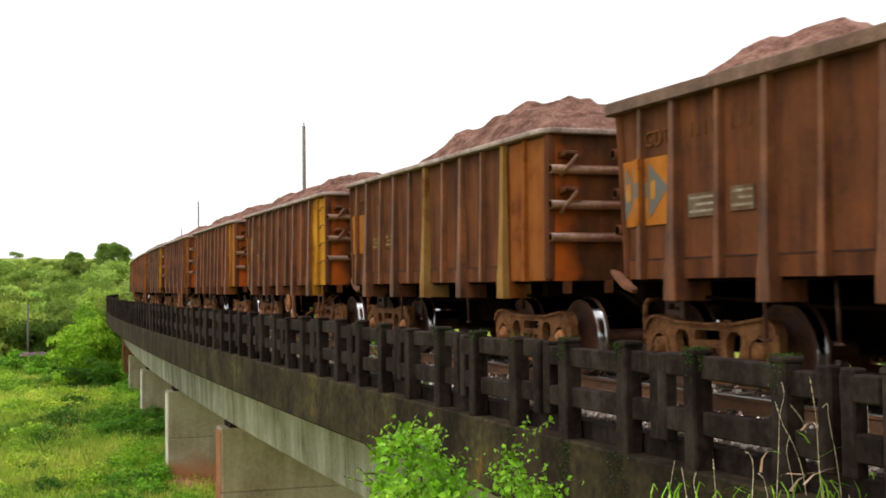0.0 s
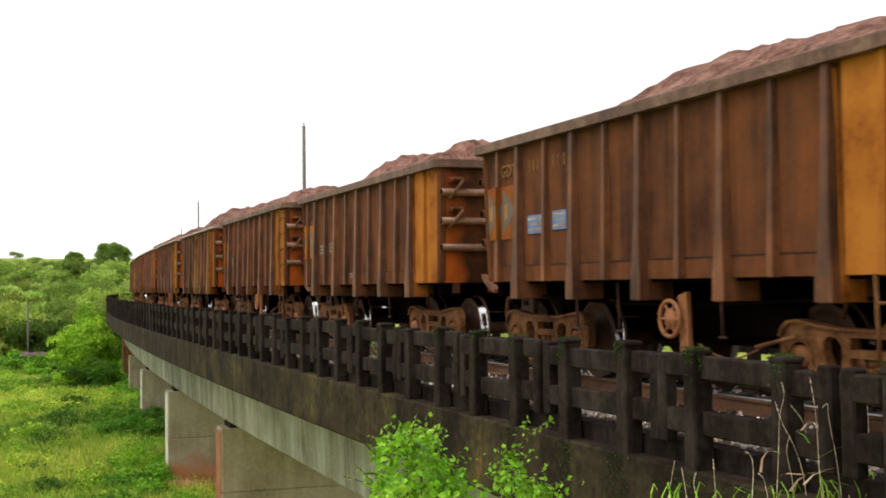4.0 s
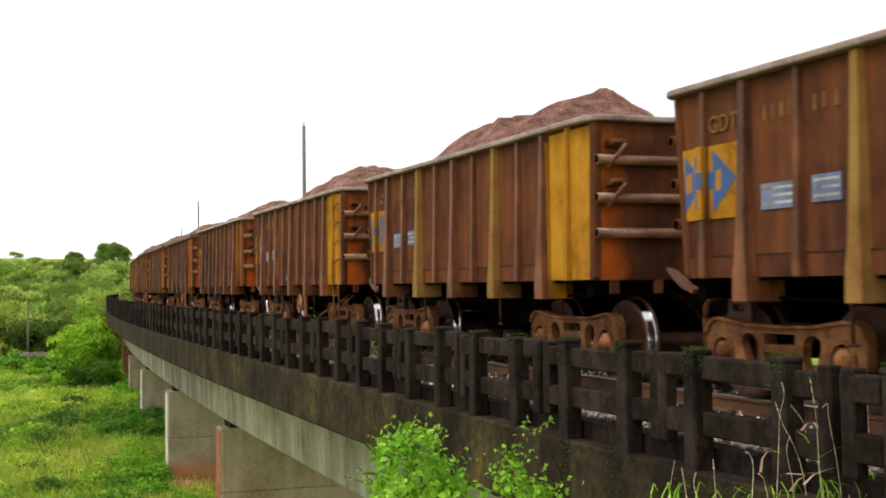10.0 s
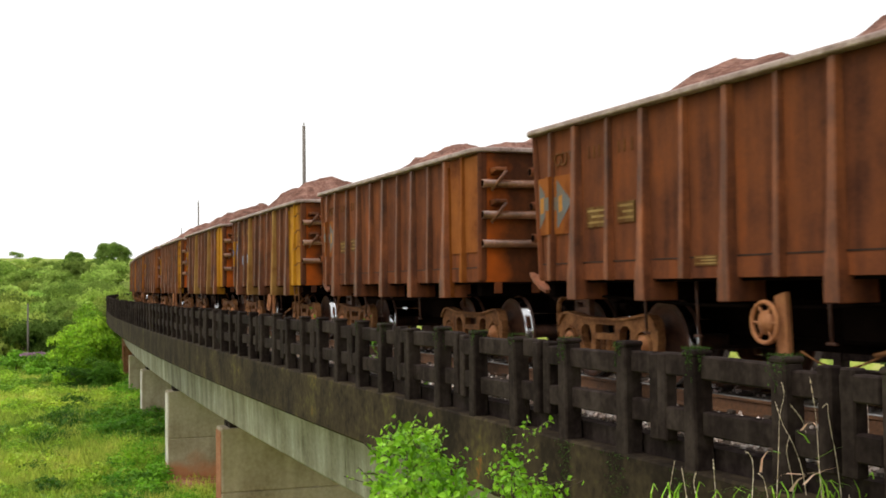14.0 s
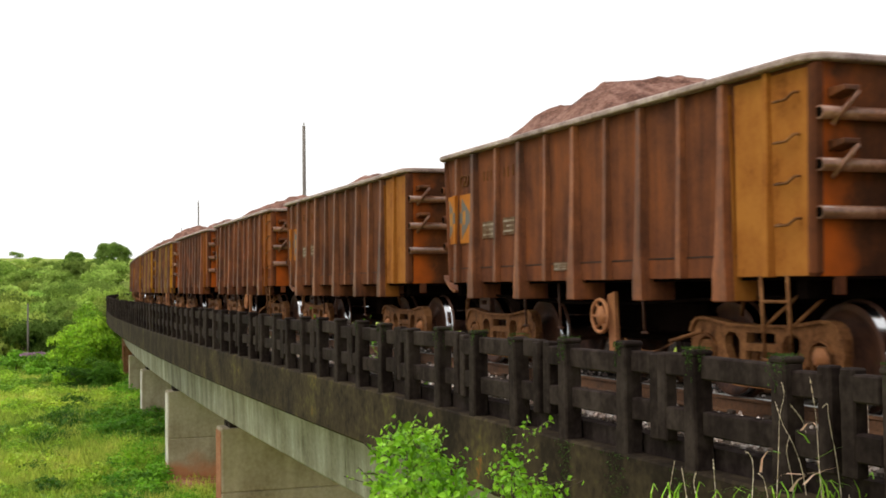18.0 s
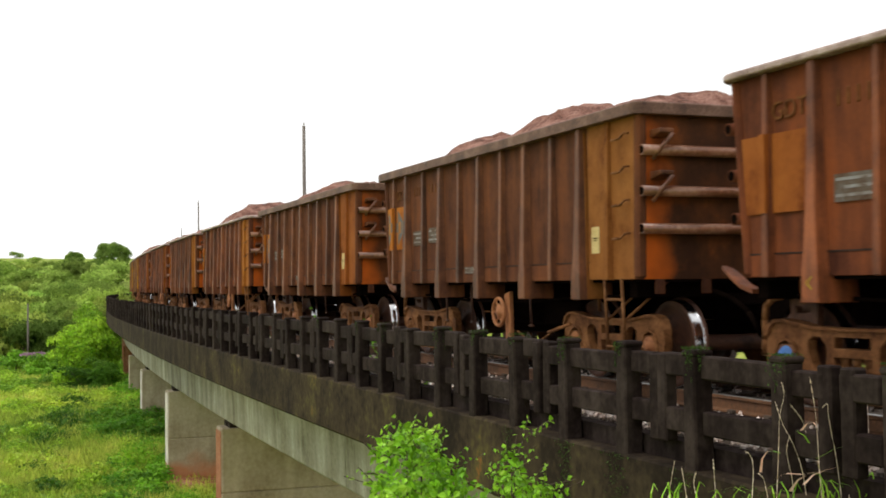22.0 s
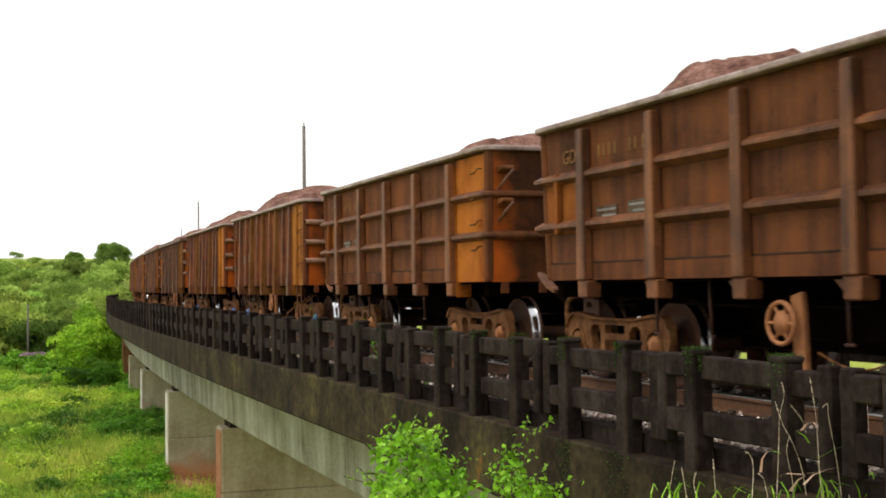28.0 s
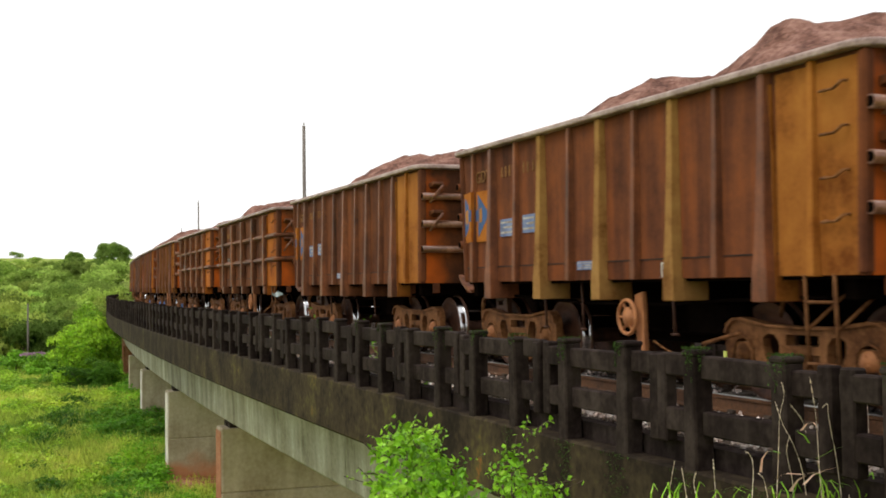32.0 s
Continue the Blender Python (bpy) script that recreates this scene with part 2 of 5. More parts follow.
def spot(s, off=0.0, z=0.0):
    """The place s metres along the line, off metres to its left."""
    h = heading(s)
    return Vector((float(np.interp(s, LINE_S, LINE_X)) - off * math.cos(h), float(np.interp(s, LINE_S, LINE_Y)) - off * math.sin(h), z))


def along(s, off=0.0, z=0.0):
    """The pose at that place: x runs on along the line, y to its left."""
    return Matrix.Translation(spot(s, off, z)) @ Matrix.Rotation(math.pi / 2 + heading(s), 4, "Z")


def swept(shape, section, s0, s1, step=1.0, mat=0, closed=True):
    """A section of (off, z) drawn along the line."""
    k, rows = len(section), []
    n = max(1, round((s1 - s0) / step))
    for i in range(n + 1):
        s = s0 + (s1 - s0) * i / n
        rows += [spot(s, o, z) for o, z in section]
    faces = [(i * k + c, i * k + (c + 1) % k, (i + 1) * k + (c + 1) % k, (i + 1) * k + c) for i in range(n) for c in range(k if closed else k - 1)]
    if closed:
        faces += [list(range(k)), [n * k + c for c in range(k)][::-1]]
    return shape.add(rows, faces, mat)


def holder(name, m=None):
    ob = new(name)
    ob.empty_display_size = 0.2
    if m is not None:
        ob.matrix_basis = m
    return ob


def smoothstep(a, b, x):
    t = np.clip((x - a) / (b - a), 0, 1)
    return t * t * (3 - 2 * t)


def clay_stain(m, low, high):
    """Red clay splashed up from the ground over a wall's foot, with a ragged edge."""
    n, l = m.node_tree.nodes, m.node_tree.links
    b = n["Principled BSDF"]
    old = b.inputs["Base Color"].links[0].from_socket
    geo, sep, nz = n.new("ShaderNodeNewGeometry"), n.new("ShaderNodeSeparateXYZ"), n.new("ShaderNodeTexNoise")
    nz.inputs["Scale"].default_value, nz.inputs["Detail"].default_value = 0.9, 6
    l.new(geo.outputs["Position"], sep.inputs[0])
    l.new(geo.outputs["Position"], nz.inputs["Vector"])
    ad = n.new("ShaderNodeMath")
    ad.operation = "MULTIPLY_ADD"
    ad.inputs[1].default_value = -1.9
    l.new(nz.outputs["Fac"], ad.inputs[0])
    l.new(sep.outputs[2], ad.inputs[2])
    mr = n.new("ShaderNodeMapRange")
    mr.inputs[1].default_value, mr.inputs[2].default_value = low - .95, high - .95
    mr.inputs[3].default_value, mr.inputs[4].default_value = 0.85, 0.0
    l.new(ad.outputs[0], mr.inputs[0])
    mx = n.new("ShaderNodeMix")
    mx.data_type = "RGBA"
    mx.inputs[7].default_value = (.52, .205, .09, 1)
    l.new(mr.outputs[0], mx.inputs[0])
    l.new(old, mx.inputs[6])
    l.new(mx.outputs[2], b.inputs["Base Color"])


clay_stain(PIERC, -5.45, -4.95)


def orange_bleed(m):
    """Bright rust bleeding down the lower left of a wagon's end, with ragged edges."""
    n, l = m.node_tree.nodes, m.node_tree.links
    b = n["Principled BSDF"]
    old = b.inputs["Base Color"].links[0].from_socket
    tc, sep, nz = n.new("ShaderNodeTexCoord"), n.new("ShaderNodeSeparateXYZ"), n.new("ShaderNodeTexNoise")
    nz.inputs["Scale"].default_value, nz.inputs["Detail"].default_value = 3.0, 6
    l.new(tc.outputs["Object"], sep.inputs[0])
    l.new(tc.outputs["Object"], nz.inputs["Vector"])
    masks = []
    for axis, lo, hi, a, c in ((1, 1.0, 1.45, 0, 1), (2, 1.5, 3.1, 1, .3)):
        mr = n.new("ShaderNodeMapRange")
        mr.inputs[1].default_value, mr.inputs[2].default_value, mr.inputs[3].default_value, mr.inputs[4].default_value = lo, hi, a, c
        l.new(sep.outputs[axis], mr.inputs[0])
        masks.append(mr.outputs[0])
    mu = n.new("ShaderNodeMath")
    mu.operation = "MULTIPLY"
    l.new(masks[0], mu.inputs[0])
    l.new(masks[1], mu.inputs[1])
    ad = n.new("ShaderNodeMath")
    ad.operation = "ADD"
    l.new(mu.outputs[0], ad.inputs[0])
    l.new(nz.outputs["Fac"], ad.inputs[1])
    mr = n.new("ShaderNodeMapRange")
    mr.inputs[1].default_value, mr.inputs[2].default_value, mr.inputs[3].default_value, mr.inputs[4].default_value = 0.62, 1.3, 0, .95
    l.new(ad.outputs[0], mr.inputs[0])
    mx = n.new("ShaderNodeMix")
    mx.data_type = "RGBA"
    mx.inputs[7].default_value = (.56, .115, .012, 1)
    l.new(mr.outputs[0], mx.inputs[0])
    l.new(old, mx.inputs[6])
    l.new(mx.outputs[2], b.inputs["Base Color"])


# ---- ground: an embankment by the camera, the valley, the hills behind ----
PROFILE_Y = [-60, 0, 5, 9, 14, 20, 30, 44, 56, 75, 100, 130, 160, 185, 210, 300, 420, 700, 1200, 4200]
PROFILE_Z = [-0.5, -0.5, -0.8, -1.5, -3.3, -5.0, -6.2, -5.9, -5.1, -5.0, -5.2, -3.4, 1.2, 4.6, 5.4, 7.6, 10.6, 14.0, 16, 10]


def ground_z(x, y):
    z = float(np.interp(y, PROFILE_Y, PROFILE_Z))
    w = min(1.0, max(0.0, (y - 25) / 60))
    z += w * 0.9 * noise.noise(Vector((x * 0.022, y * 0.022, 0.3))) + 0.35 * w * noise.noise(Vector((x * 0.11, y * 0.11, 2.0)))
    far = min(1.0, max(0.0, (y - 230) / 300))
    z += far * 7 * noise.noise(Vector((x * 0.004, y * 0.004, 5.0)))
    i = int(np.argmin((LINE_X - x) ** 2 + (LINE_Y - y) ** 2))
    d = math.hypot(LINE_X[i] - x, LINE_Y[i] - y)
    if d < 30 and LINE_S[i] < 300:
        cap = -0.62 if LINE_S[i] < 9 else -2.9
        if LINE_S[i] > 125:
            cap = -0.7 + max(0.0, d - 4.5) * 0.55
        cap += max(0.0, d - 5.0) * 0.35
        z = min(z, cap)
        right = (x - LINE_X[i]) * math.cos(LINE_H[i]) + (y - LINE_Y[i]) * math.sin(LINE_H[i])
        if right > 5 and LINE_S[i] < 28:
            z = max(z, min(0.6, -3.0 + 0.55 * (right - 4)))
    elif x > 0:
        z = max(z, 0.6)
    return z


def ground_sheet():
    xs = np.concatenate([-np.geomspace(60, 3500, 34)[::-1], np.arange(-58, 60, 2.0), np.geomspace(60, 3500, 26)])
    ys = np.concatenate([-np.geomspace(12, 2500, 16)[::-1], np.arange(-10, 120, 2.0), np.arange(120, 300, 5.0), np.geomspace(300, 4200, 40)])
    v = [(x, y, ground_z(x, y)) for y in ys for x in xs]
    k = len(xs)
    f = [(j * k + i, j * k + i + 1, (j + 1) * k + i + 1, (j + 1) * k + i) for j in range(len(ys) - 1) for i in range(k - 1)]
    s = Shape().add(v, f, 0, True)
    ob = new("ground", s.mesh("ground", [GRASSG]))
    return tagged(ob, "bright green grassy valley and low hills", "ground", kind="structure")


ground_sheet()

# ---- the viaduct ----
END_S = 190.0
viaduct = tagged(holder("viaduct", Matrix.Identity(4)), "long curved concrete railway viaduct on wall piers, black with damp", "viaduct", kind="structure")
deck = Shape()
swept(deck, [(3.10, -0.55), (3.10, -0.92), (2.3, -1.02), (-2.3, -1.02), (-3.10, -0.92), (-3.10, -0.55)], -25, END_S, 2)
part("deck_slab", deck.mesh("deck_slab", [CONC]), viaduct, "grey concrete deck slab")
for side in (1, -1):
    fa = Shape()
    swept(fa, [(side * o, z) for o, z in ((3.265, -0.19), (3.28, -0.21), (3.28, -0.90), (3.255, -0.93), (3.104, -0.93), (3.104, -0.19))], -25, END_S, 1)
    part("fascia_beam", fa.mesh("fascia_beam", [FASC]), viaduct, "dark water-stained edge beam")
    cu = Shape()
    swept(cu, [(side * o, z) for o, z in ((3.10, -0.038), (2.95, -0.036), (2.93, -0.055), (2.93, -0.55), (3.10, -0.55))], -25, END_S, 1)
    part("ballast_kerb", cu.mesh("ballast_kerb", [DARKC]), viaduct, "low dark kerb holding the ballast")
    le = Shape()
    swept(le, [(side * o, z) for o, z in ((3.103, -0.20), (3.1015, -0.20), (3.1015, -0.55), (3.103, -0.55))], -25, END_S, 1)
    part("ledge", le.mesh("ledge", [DARKC]), viaduct)

PIER_S, SPAN = 35.47, 12.36
for k in range(-3, 13):
    g = Shape()
    s0 = PIER_S + k * SPAN + 0.02
    for o in (1, -1):
        swept(g, [(o * a, z) for a, z in ((2.16, -1.024), (2.12, -2.30), (2.06, -2.36), (1.3, -2.36), (1.3, -1.024))], s0, s0 + SPAN - 0.04, 1.5)
    part("girder", g.mesh("girder", [CONC]), viaduct, "pale weathered concrete girder with dark runs")
bearing_me = Shape().box(-0.16, 0.16, -0.28, 0.28, -2.578, -2.362).mesh("bearing", [DARKC], 0.01)
arris_me = [Shape().box(-0.40, 0.40, 2.201, 2.212, -5.2, -2.66).mesh("arris", [m]) for m in (LIT_EDGE, SOIL)]
for k in range(-2, 12):
    s = PIER_S + k * SPAN
    if k == -1:
        continue
    p = spot(s)
    low = ground_z(p.x, p.y) - 1.0
    pr = Shape()
    pr.box(-0.45, 0.45, -2.2, 2.2, low, -4.30)
    pr.box(-0.44, 0.44, -2.19, 2.19, -4.296, -2.58)
    part("pier", pr.mesh("pier", [PIERC if k < 4 else SOIL], 0.03), viaduct, "concrete wall pier, red with clay at its foot", along(s))
    for o in (1.7, -1.7):
        for d in (-.25, .25):
            part("bearing", bearing_me, viaduct, "", along(s + d, o))
    # strip on the outer face: painted pale as lit, clay-stained on the nearest piers
    if k < 3:
        part("arris", arris_me[k < 1], viaduct, "pier edge painted pale for the light on its side" if k > 0 else "clay-stained pier edge", along(s))

# parapet: posts with caps, panels of two beams that meet at a joint in every second bay
POST0, STEP = 9.5912, 1.0065
post_sh = Shape()
post_sh.slab([(-0.085, -0.25), (0.085, -0.25), (0.072, 0.645), (-0.072, 0.645)], 3.11, 3.27, "y")
post_sh.slab([(-0.076, 0.635), (0.076, 0.635), (0.086, 0.66), (0.082, 0.684), (-0.082, 0.684), (-0.086, 0.66)], 3.104, 3.276, "y")
post_me = post_sh.mesh("post", [DARKC], 0.014)
beam_me = {}


def beam(length, z0, z1):
    key = (round(length, 3), z0, z1)
    if key not in beam_me:
        b = Shape()
        b.box(-length / 2, length / 2, 3.12, 3.215, z0, z1)
        beam_me[key] = b.mesh("beam", [DARKC], 0.012)
    return beam_me[key]


stub_sh = Shape()
stub_sh.box(-0.065, 0.065, 3.115, 3.22, -0.03, 0.63)
stub_me = stub_sh.mesh("end_post", [DARKC], 0.012)
rng = random.Random(4)


def lean():
    return pose(0, 0, rng.uniform(-0.008, 0.008), rng.uniform(-0.5, 0.5), rng.uniform(-0.6, 0.6), rng.uniform(-0.6, 0.6))


for k in range(-9, 150):
    s = POST0 + k * STEP
    part("post", post_me, viaduct, "", along(s) @ lean())
    mid = s + STEP / 2
    if k % 2 == 0:
        part("top_beam", beam(STEP - 0.15, 0.455, 0.625), viaduct, "", along(mid) @ lean())
        part("middle_beam", beam(STEP - 0.15, 0.06, 0.235), viaduct, "", along(mid) @ lean())
    else:
        for d in (-0.2, 0.2):
            part("top_beam", beam(0.36, 0.455, 0.625), viaduct, "", along(s + (0.265 if d < 0 else STEP - 0.265)) @ lean())
            part("middle_beam", beam(0.36, 0.06, 0.235), viaduct, "", along(s + (0.265 if d < 0 else STEP - 0.265)) @ lean())
            part("end_post", stub_me, viaduct, "", along(mid + d * 0.40) @ lean())

far_rail = Shape()
for k in range(-9, 150):
    s = POST0 + k * STEP
    m = along(s)
    b = Shape()
    b.box(-0.08, 0.08, -3.2, -3.05, -0.25, 0.66)
    far_rail.add([m @ Vector(p) for p in b.v], b.f)
for z0, z1 in ((0.455, 0.625), (0.06, 0.235)):
    swept(far_rail, [(-3.08, z0), (-3.15, z0), (-3.15, z1), (-3.08, z1)], POST0 - 9, POST0 + 149 * STEP, 1)
tagged(part("inner_parapet", far_rail.mesh("inner_parapet", [DARKC]), viaduct), kind="stuff")

# ---- the track ----
track = tagged(holder("railway_track", Matrix.Identity(4)), "broad-gauge railway track with rusty rails on ballast", "railway track", kind="structure")
bed = Shape()
swept(bed, [(2.925, -0.035), (2.6, -0.015), (2.2, -0.07), (1.75, -0.17), (0.6, -0.20), (-0.6, -0.20), (-1.75, -0.17), (-2.2, -0.10), (-2.925, -0.13)], -25, END_S, 1, closed=False)
part("ballast_bed", bed.mesh("ballast_bed", [BED]), track, "dirty crushed-stone ballast")
for o in (0.836, -0.836):
    r = Shape()
    swept(r, [(o + a, z) for a, z in ((.075, -.17), (.075, -.155), (.012, -.14), (.012, -.045), (.036, -.035), (.036, -.006), (-.036, -.006), (-.036, -.035),
                                      (-.012, -.045), (-.012, -.14), (-.075, -.155), (-.075, -.17))], -25, END_S, 1)
    swept(r, [(o + a, z) for a, z in ((.030, -.0055), (.026, 0), (-.026, 0), (-.030, -.0055))], -25, END_S, 1, 1)
    part("rail", r.mesh("rail", [RAILSIDE, RAILTOP]), track, "rusty rail with a worn bright head")
sl = Shape()
sl.box(-0.12, 0.12, -1.4, 1.4, -0.36, -0.172)
for o in (0.836, -0.836):
    for d in (-0.1, 0.1):
        sl.box(-0.05, 0.05, o + d - 0.028, o + d + 0.028, -0.171, -0.13)
sleeper_me = sl.mesh("sleeper", [SLEEPER], 0.01)
for k in range(0, 190):
    part("sleeper", sleeper_me, track, "", along(-12 + k * 0.62) @ pose(0, 0, rng.uniform(-.006, .004), 0, 0, rng.uniform(-.8, .8)))
loose = Shape()
rs = random.Random(9)
for k in range(9500):
    s = 7 + 33 * rs.random() ** 1.4
    o = rs.choice([rs.uniform(1.0, 2.86), rs.uniform(2.3, 2.92), rs.uniform(2.5, 2.93), rs.uniform(-1.4, 1.0)])
    zz = float(np.interp(abs(o), [0, .6, 1.75, 2.2, 2.6, 2.925], [-.2, -.2, -.17, -.07, -.015, -.035]))
    c = spot(s, o, zz + rs.uniform(-0.005, 0.03))
    r = rs.uniform(0.02, 0.048)
    q = Euler((rs.uniform(0, 6), rs.uniform(0, 6), rs.uniform(0, 6))).to_matrix()
    pts = [c + q @ Vector((a * r * rs.uniform(.7, 1.2), b * r * rs.uniform(.7, 1.2), d * r * rs.uniform(.5, .9)))
           for a, b, d in ((1, 0, 0), (-1, 0, 0), (0, 1, 0), (0, -1, 0), (0, 0, 1), (0, 0, -1))]
    loose.add(pts, [(0, 2, 4), (2, 1, 4), (1, 3, 4), (3, 0, 4), (2, 0, 5), (1, 2, 5), (3, 1, 5), (0, 3, 5)])
tagged(part("ballast_stones", loose.mesh("ballast_stones", [STONE]), track, "loose pale and reddish ballast stones"), kind="stuff")


# ---- ore wagons ----
# a wagon's own space: x ahead along the track, y to its left, z up from the rail head
WIDE = (3.0, 1.5, 0.0, -1.5, -3.0)
NARROW = (3.65, 2.25, 0.75, -0.75, -2.25, -3.65)
ENDW = surface("rust_washed_end_steel", [(.026, .010, .006), (.066, .025, .0115), (.125, .042, .0145), (.29, .080, .016)], 0.75, 0, 1.1, 18, 0.25, 0.3, 1.0, 0.1, 0.1,
               stops=[.35, .47, .57, .68], runs=(2.5, 2.5, .3), grain=0.12)
orange_bleed(ENDW)
PIPE = surface("worn_rusty_pipe", [(.10, .034, .014), (.20, .075, .036), (.33, .16, .095)], 0.32, 0.0, 2, 25, 0.15, 0, 0, 0.08, 0.6)
STEPS = (2.79, 2.345)
PIPES = (2.57, 2.135, 1.735)
SH = {}


# the ends lean: how far out the body reaches at the floor and under the rim
END_X = {1: (4.02, 4.17), -1: (4.24, 4.29)}


def end_x(e, z):
    lo, hi = END_X[e]
    return lo + (hi - lo) * (z - 1.2) / 1.8


def side_sheet(y, seed):
    """A plate with shallow dents between the ribs, closed at the back."""
    s = Shape()
    nx, nz = 88, 9
    v = []
    for b in range(nz + 1):
        z = 1.2 + 1.81 * b / nz
        x0, x1 = -end_x(-1, z), end_x(1, z)
        for a in range(nx + 1):
            x = x0 + (x1 - x0) * a / nx
            dent = 0.011 * abs(math.sin(math.pi * x / 0.75)) ** 0.8 * math.sin(math.pi * (b + .3) / (nz + .6))
            dent += 0.009 * max(0.0, noise.noise(Vector((x * 1.1, z * 1.3, seed))))
            v.append((x, y * (1.50 - dent), z))
    k, n = nx + 1, len(v)
    v += [(x, y * 1.455, z) for x, _, z in v]
    f = [(b * k + a, b * k + a + 1, (b + 1) * k + a + 1, (b + 1) * k + a) for b in range(nz) for a in range(nx)]
    edge = list(range(k)) + [b * k + nx for b in range(1, nz + 1)] + [nz * k + a for a in range(nx - 1, -1, -1)] + [b * k for b in range(nz - 1, 0, -1)]
    s.add(v, f + [tuple(n + q for q in c) for c in f], 0, True)
    for p, q in zip(edge, edge[1:] + edge[:1]):
        s.f.append([p, q, n + q, n + p])
        s.m.append(0)
        s.s.append(False)
    return s.mesh("side_wall", [RUST])


def foot_strip(y):
    s = Shape()
    s.slab([(-4.235, 1.202), (4.015, 1.202), (4.03, 1.395), (-4.243, 1.395)], min(y * 1.48, y * 1.507), max(y * 1.48, y * 1.507), "y")
    return s.mesh("foot_strip", [RUST])


def weld_bead(y):
    s = Shape()
    s.slab([(-4.243, 1.3955), (4.03, 1.3955), (4.03, 1.411), (-4.243, 1.411)], min(y * 1.48, y * 1.512), max(y * 1.48, y * 1.512), "y")
    return s.mesh("weld_bead", [SEAM])


def rib(top, foot, y, mat, skirt=0.0, deep=0.105):
    """A folded channel, slim under the rim, wider and deeper towards its foot; a wide rib runs on below the floor."""
    s = Shape()
    rows = [(3.005, top, .70, deep * .62), (2.35, top * 1.12, .72, deep * .72), (1.75, (top + foot) / 2, .74, deep * .9), (1.36, foot, .78, deep), (1.195, foot, .78, deep)]
    if skirt:
        rows[3:] = [(1.40, foot, .78, deep), (1.25, skirt * .96, .88, deep * 1.06), (0.975, skirt, .92, deep * 1.06)]
    v = []
    for z, w, g, d in rows:
        i, o = y * 1.482, y * (1.501 + d)
        v += [(-w, i, z), (w, i, z), (w * g, o, z), (-w * g, o, z)]
    f = [(0, 1, 2, 3), tuple(4 * len(rows) - 1 - q for q in range(4))]
    for r in range(len(rows) - 1):
        f += [(4 * r + q, 4 * r + 4 + q, 4 * r + 4 + (q + 1) % 4, 4 * r + (q + 1) % 4) for q in range(4)]
    s.add(v, f)
    if skirt:
        lo, hi = (1.20, 1.498) if y > 0 else (-1.498, -1.20)
        s.slab([(-skirt, .978), (skirt, .978), (skirt * .93, 1.198), (-skirt * .93, 1.198)], lo, hi, "y")
    return s.mesh("rib", [mat], 0.009)


def pierced(s, outer, holes, lo, hi, y):
    """A plate with an outline and holes given in x and z."""
    loops = [[Vector((a, b, 0)) for a, b in q] for q in (outer, *holes)]
    flat = [p for q in loops for p in q]
    n = len(flat)
    v = [(p.x, y * lo, p.y) for p in flat] + [(p.x, y * hi, p.y) for p in flat]
    tris = geometry.tessellate_polygon(loops)
    f = [tuple(q) for q in tris] + [tuple(i + n for i in q[::-1]) for q in tris]
    o = 0
    for q in loops:
        m = len(q)
        f += [(o + i, o + (i + 1) % m, n + o + (i + 1) % m, n + o + i) for i in range(m)]
        o += m
    return s.add(v, f)


def loop(half_l, half_w, r, n=5):
    pts = []
    for cx, cy, a0 in ((1, 1, 0), (-1, 1, 90), (-1, -1, 180), (1, -1, 270)):
        for i in range(n + 1):
            a = radians(a0 + 90 * i / n)
            pts.append((cx * (half_l - r) + r * math.cos(a), cy * (half_w - r) + r * math.sin(a)))
    return pts


def ring(section, half_l, half_w, r, mat, name, bevel=0.0, shift=0.0):
    """A band right round the body; section gives (inset, z)."""
    s = Shape()
    k = len(section)
    base = [loop(half_l - i, half_w - i, max(0.03, r - i)) for i, z in section]
    n = len(base[0])
    v = [(base[c][q][0] + shift, base[c][q][1], section[c][1]) for q in range(n) for c in range(k)]
    f = [(q * k + c, q * k + (c + 1) % k, ((q + 1) % n) * k + (c + 1) % k, ((q + 1) % n) * k + c) for q in range(n) for c in range(k)]
    return s.add(v, f).mesh(name, [mat], bevel)


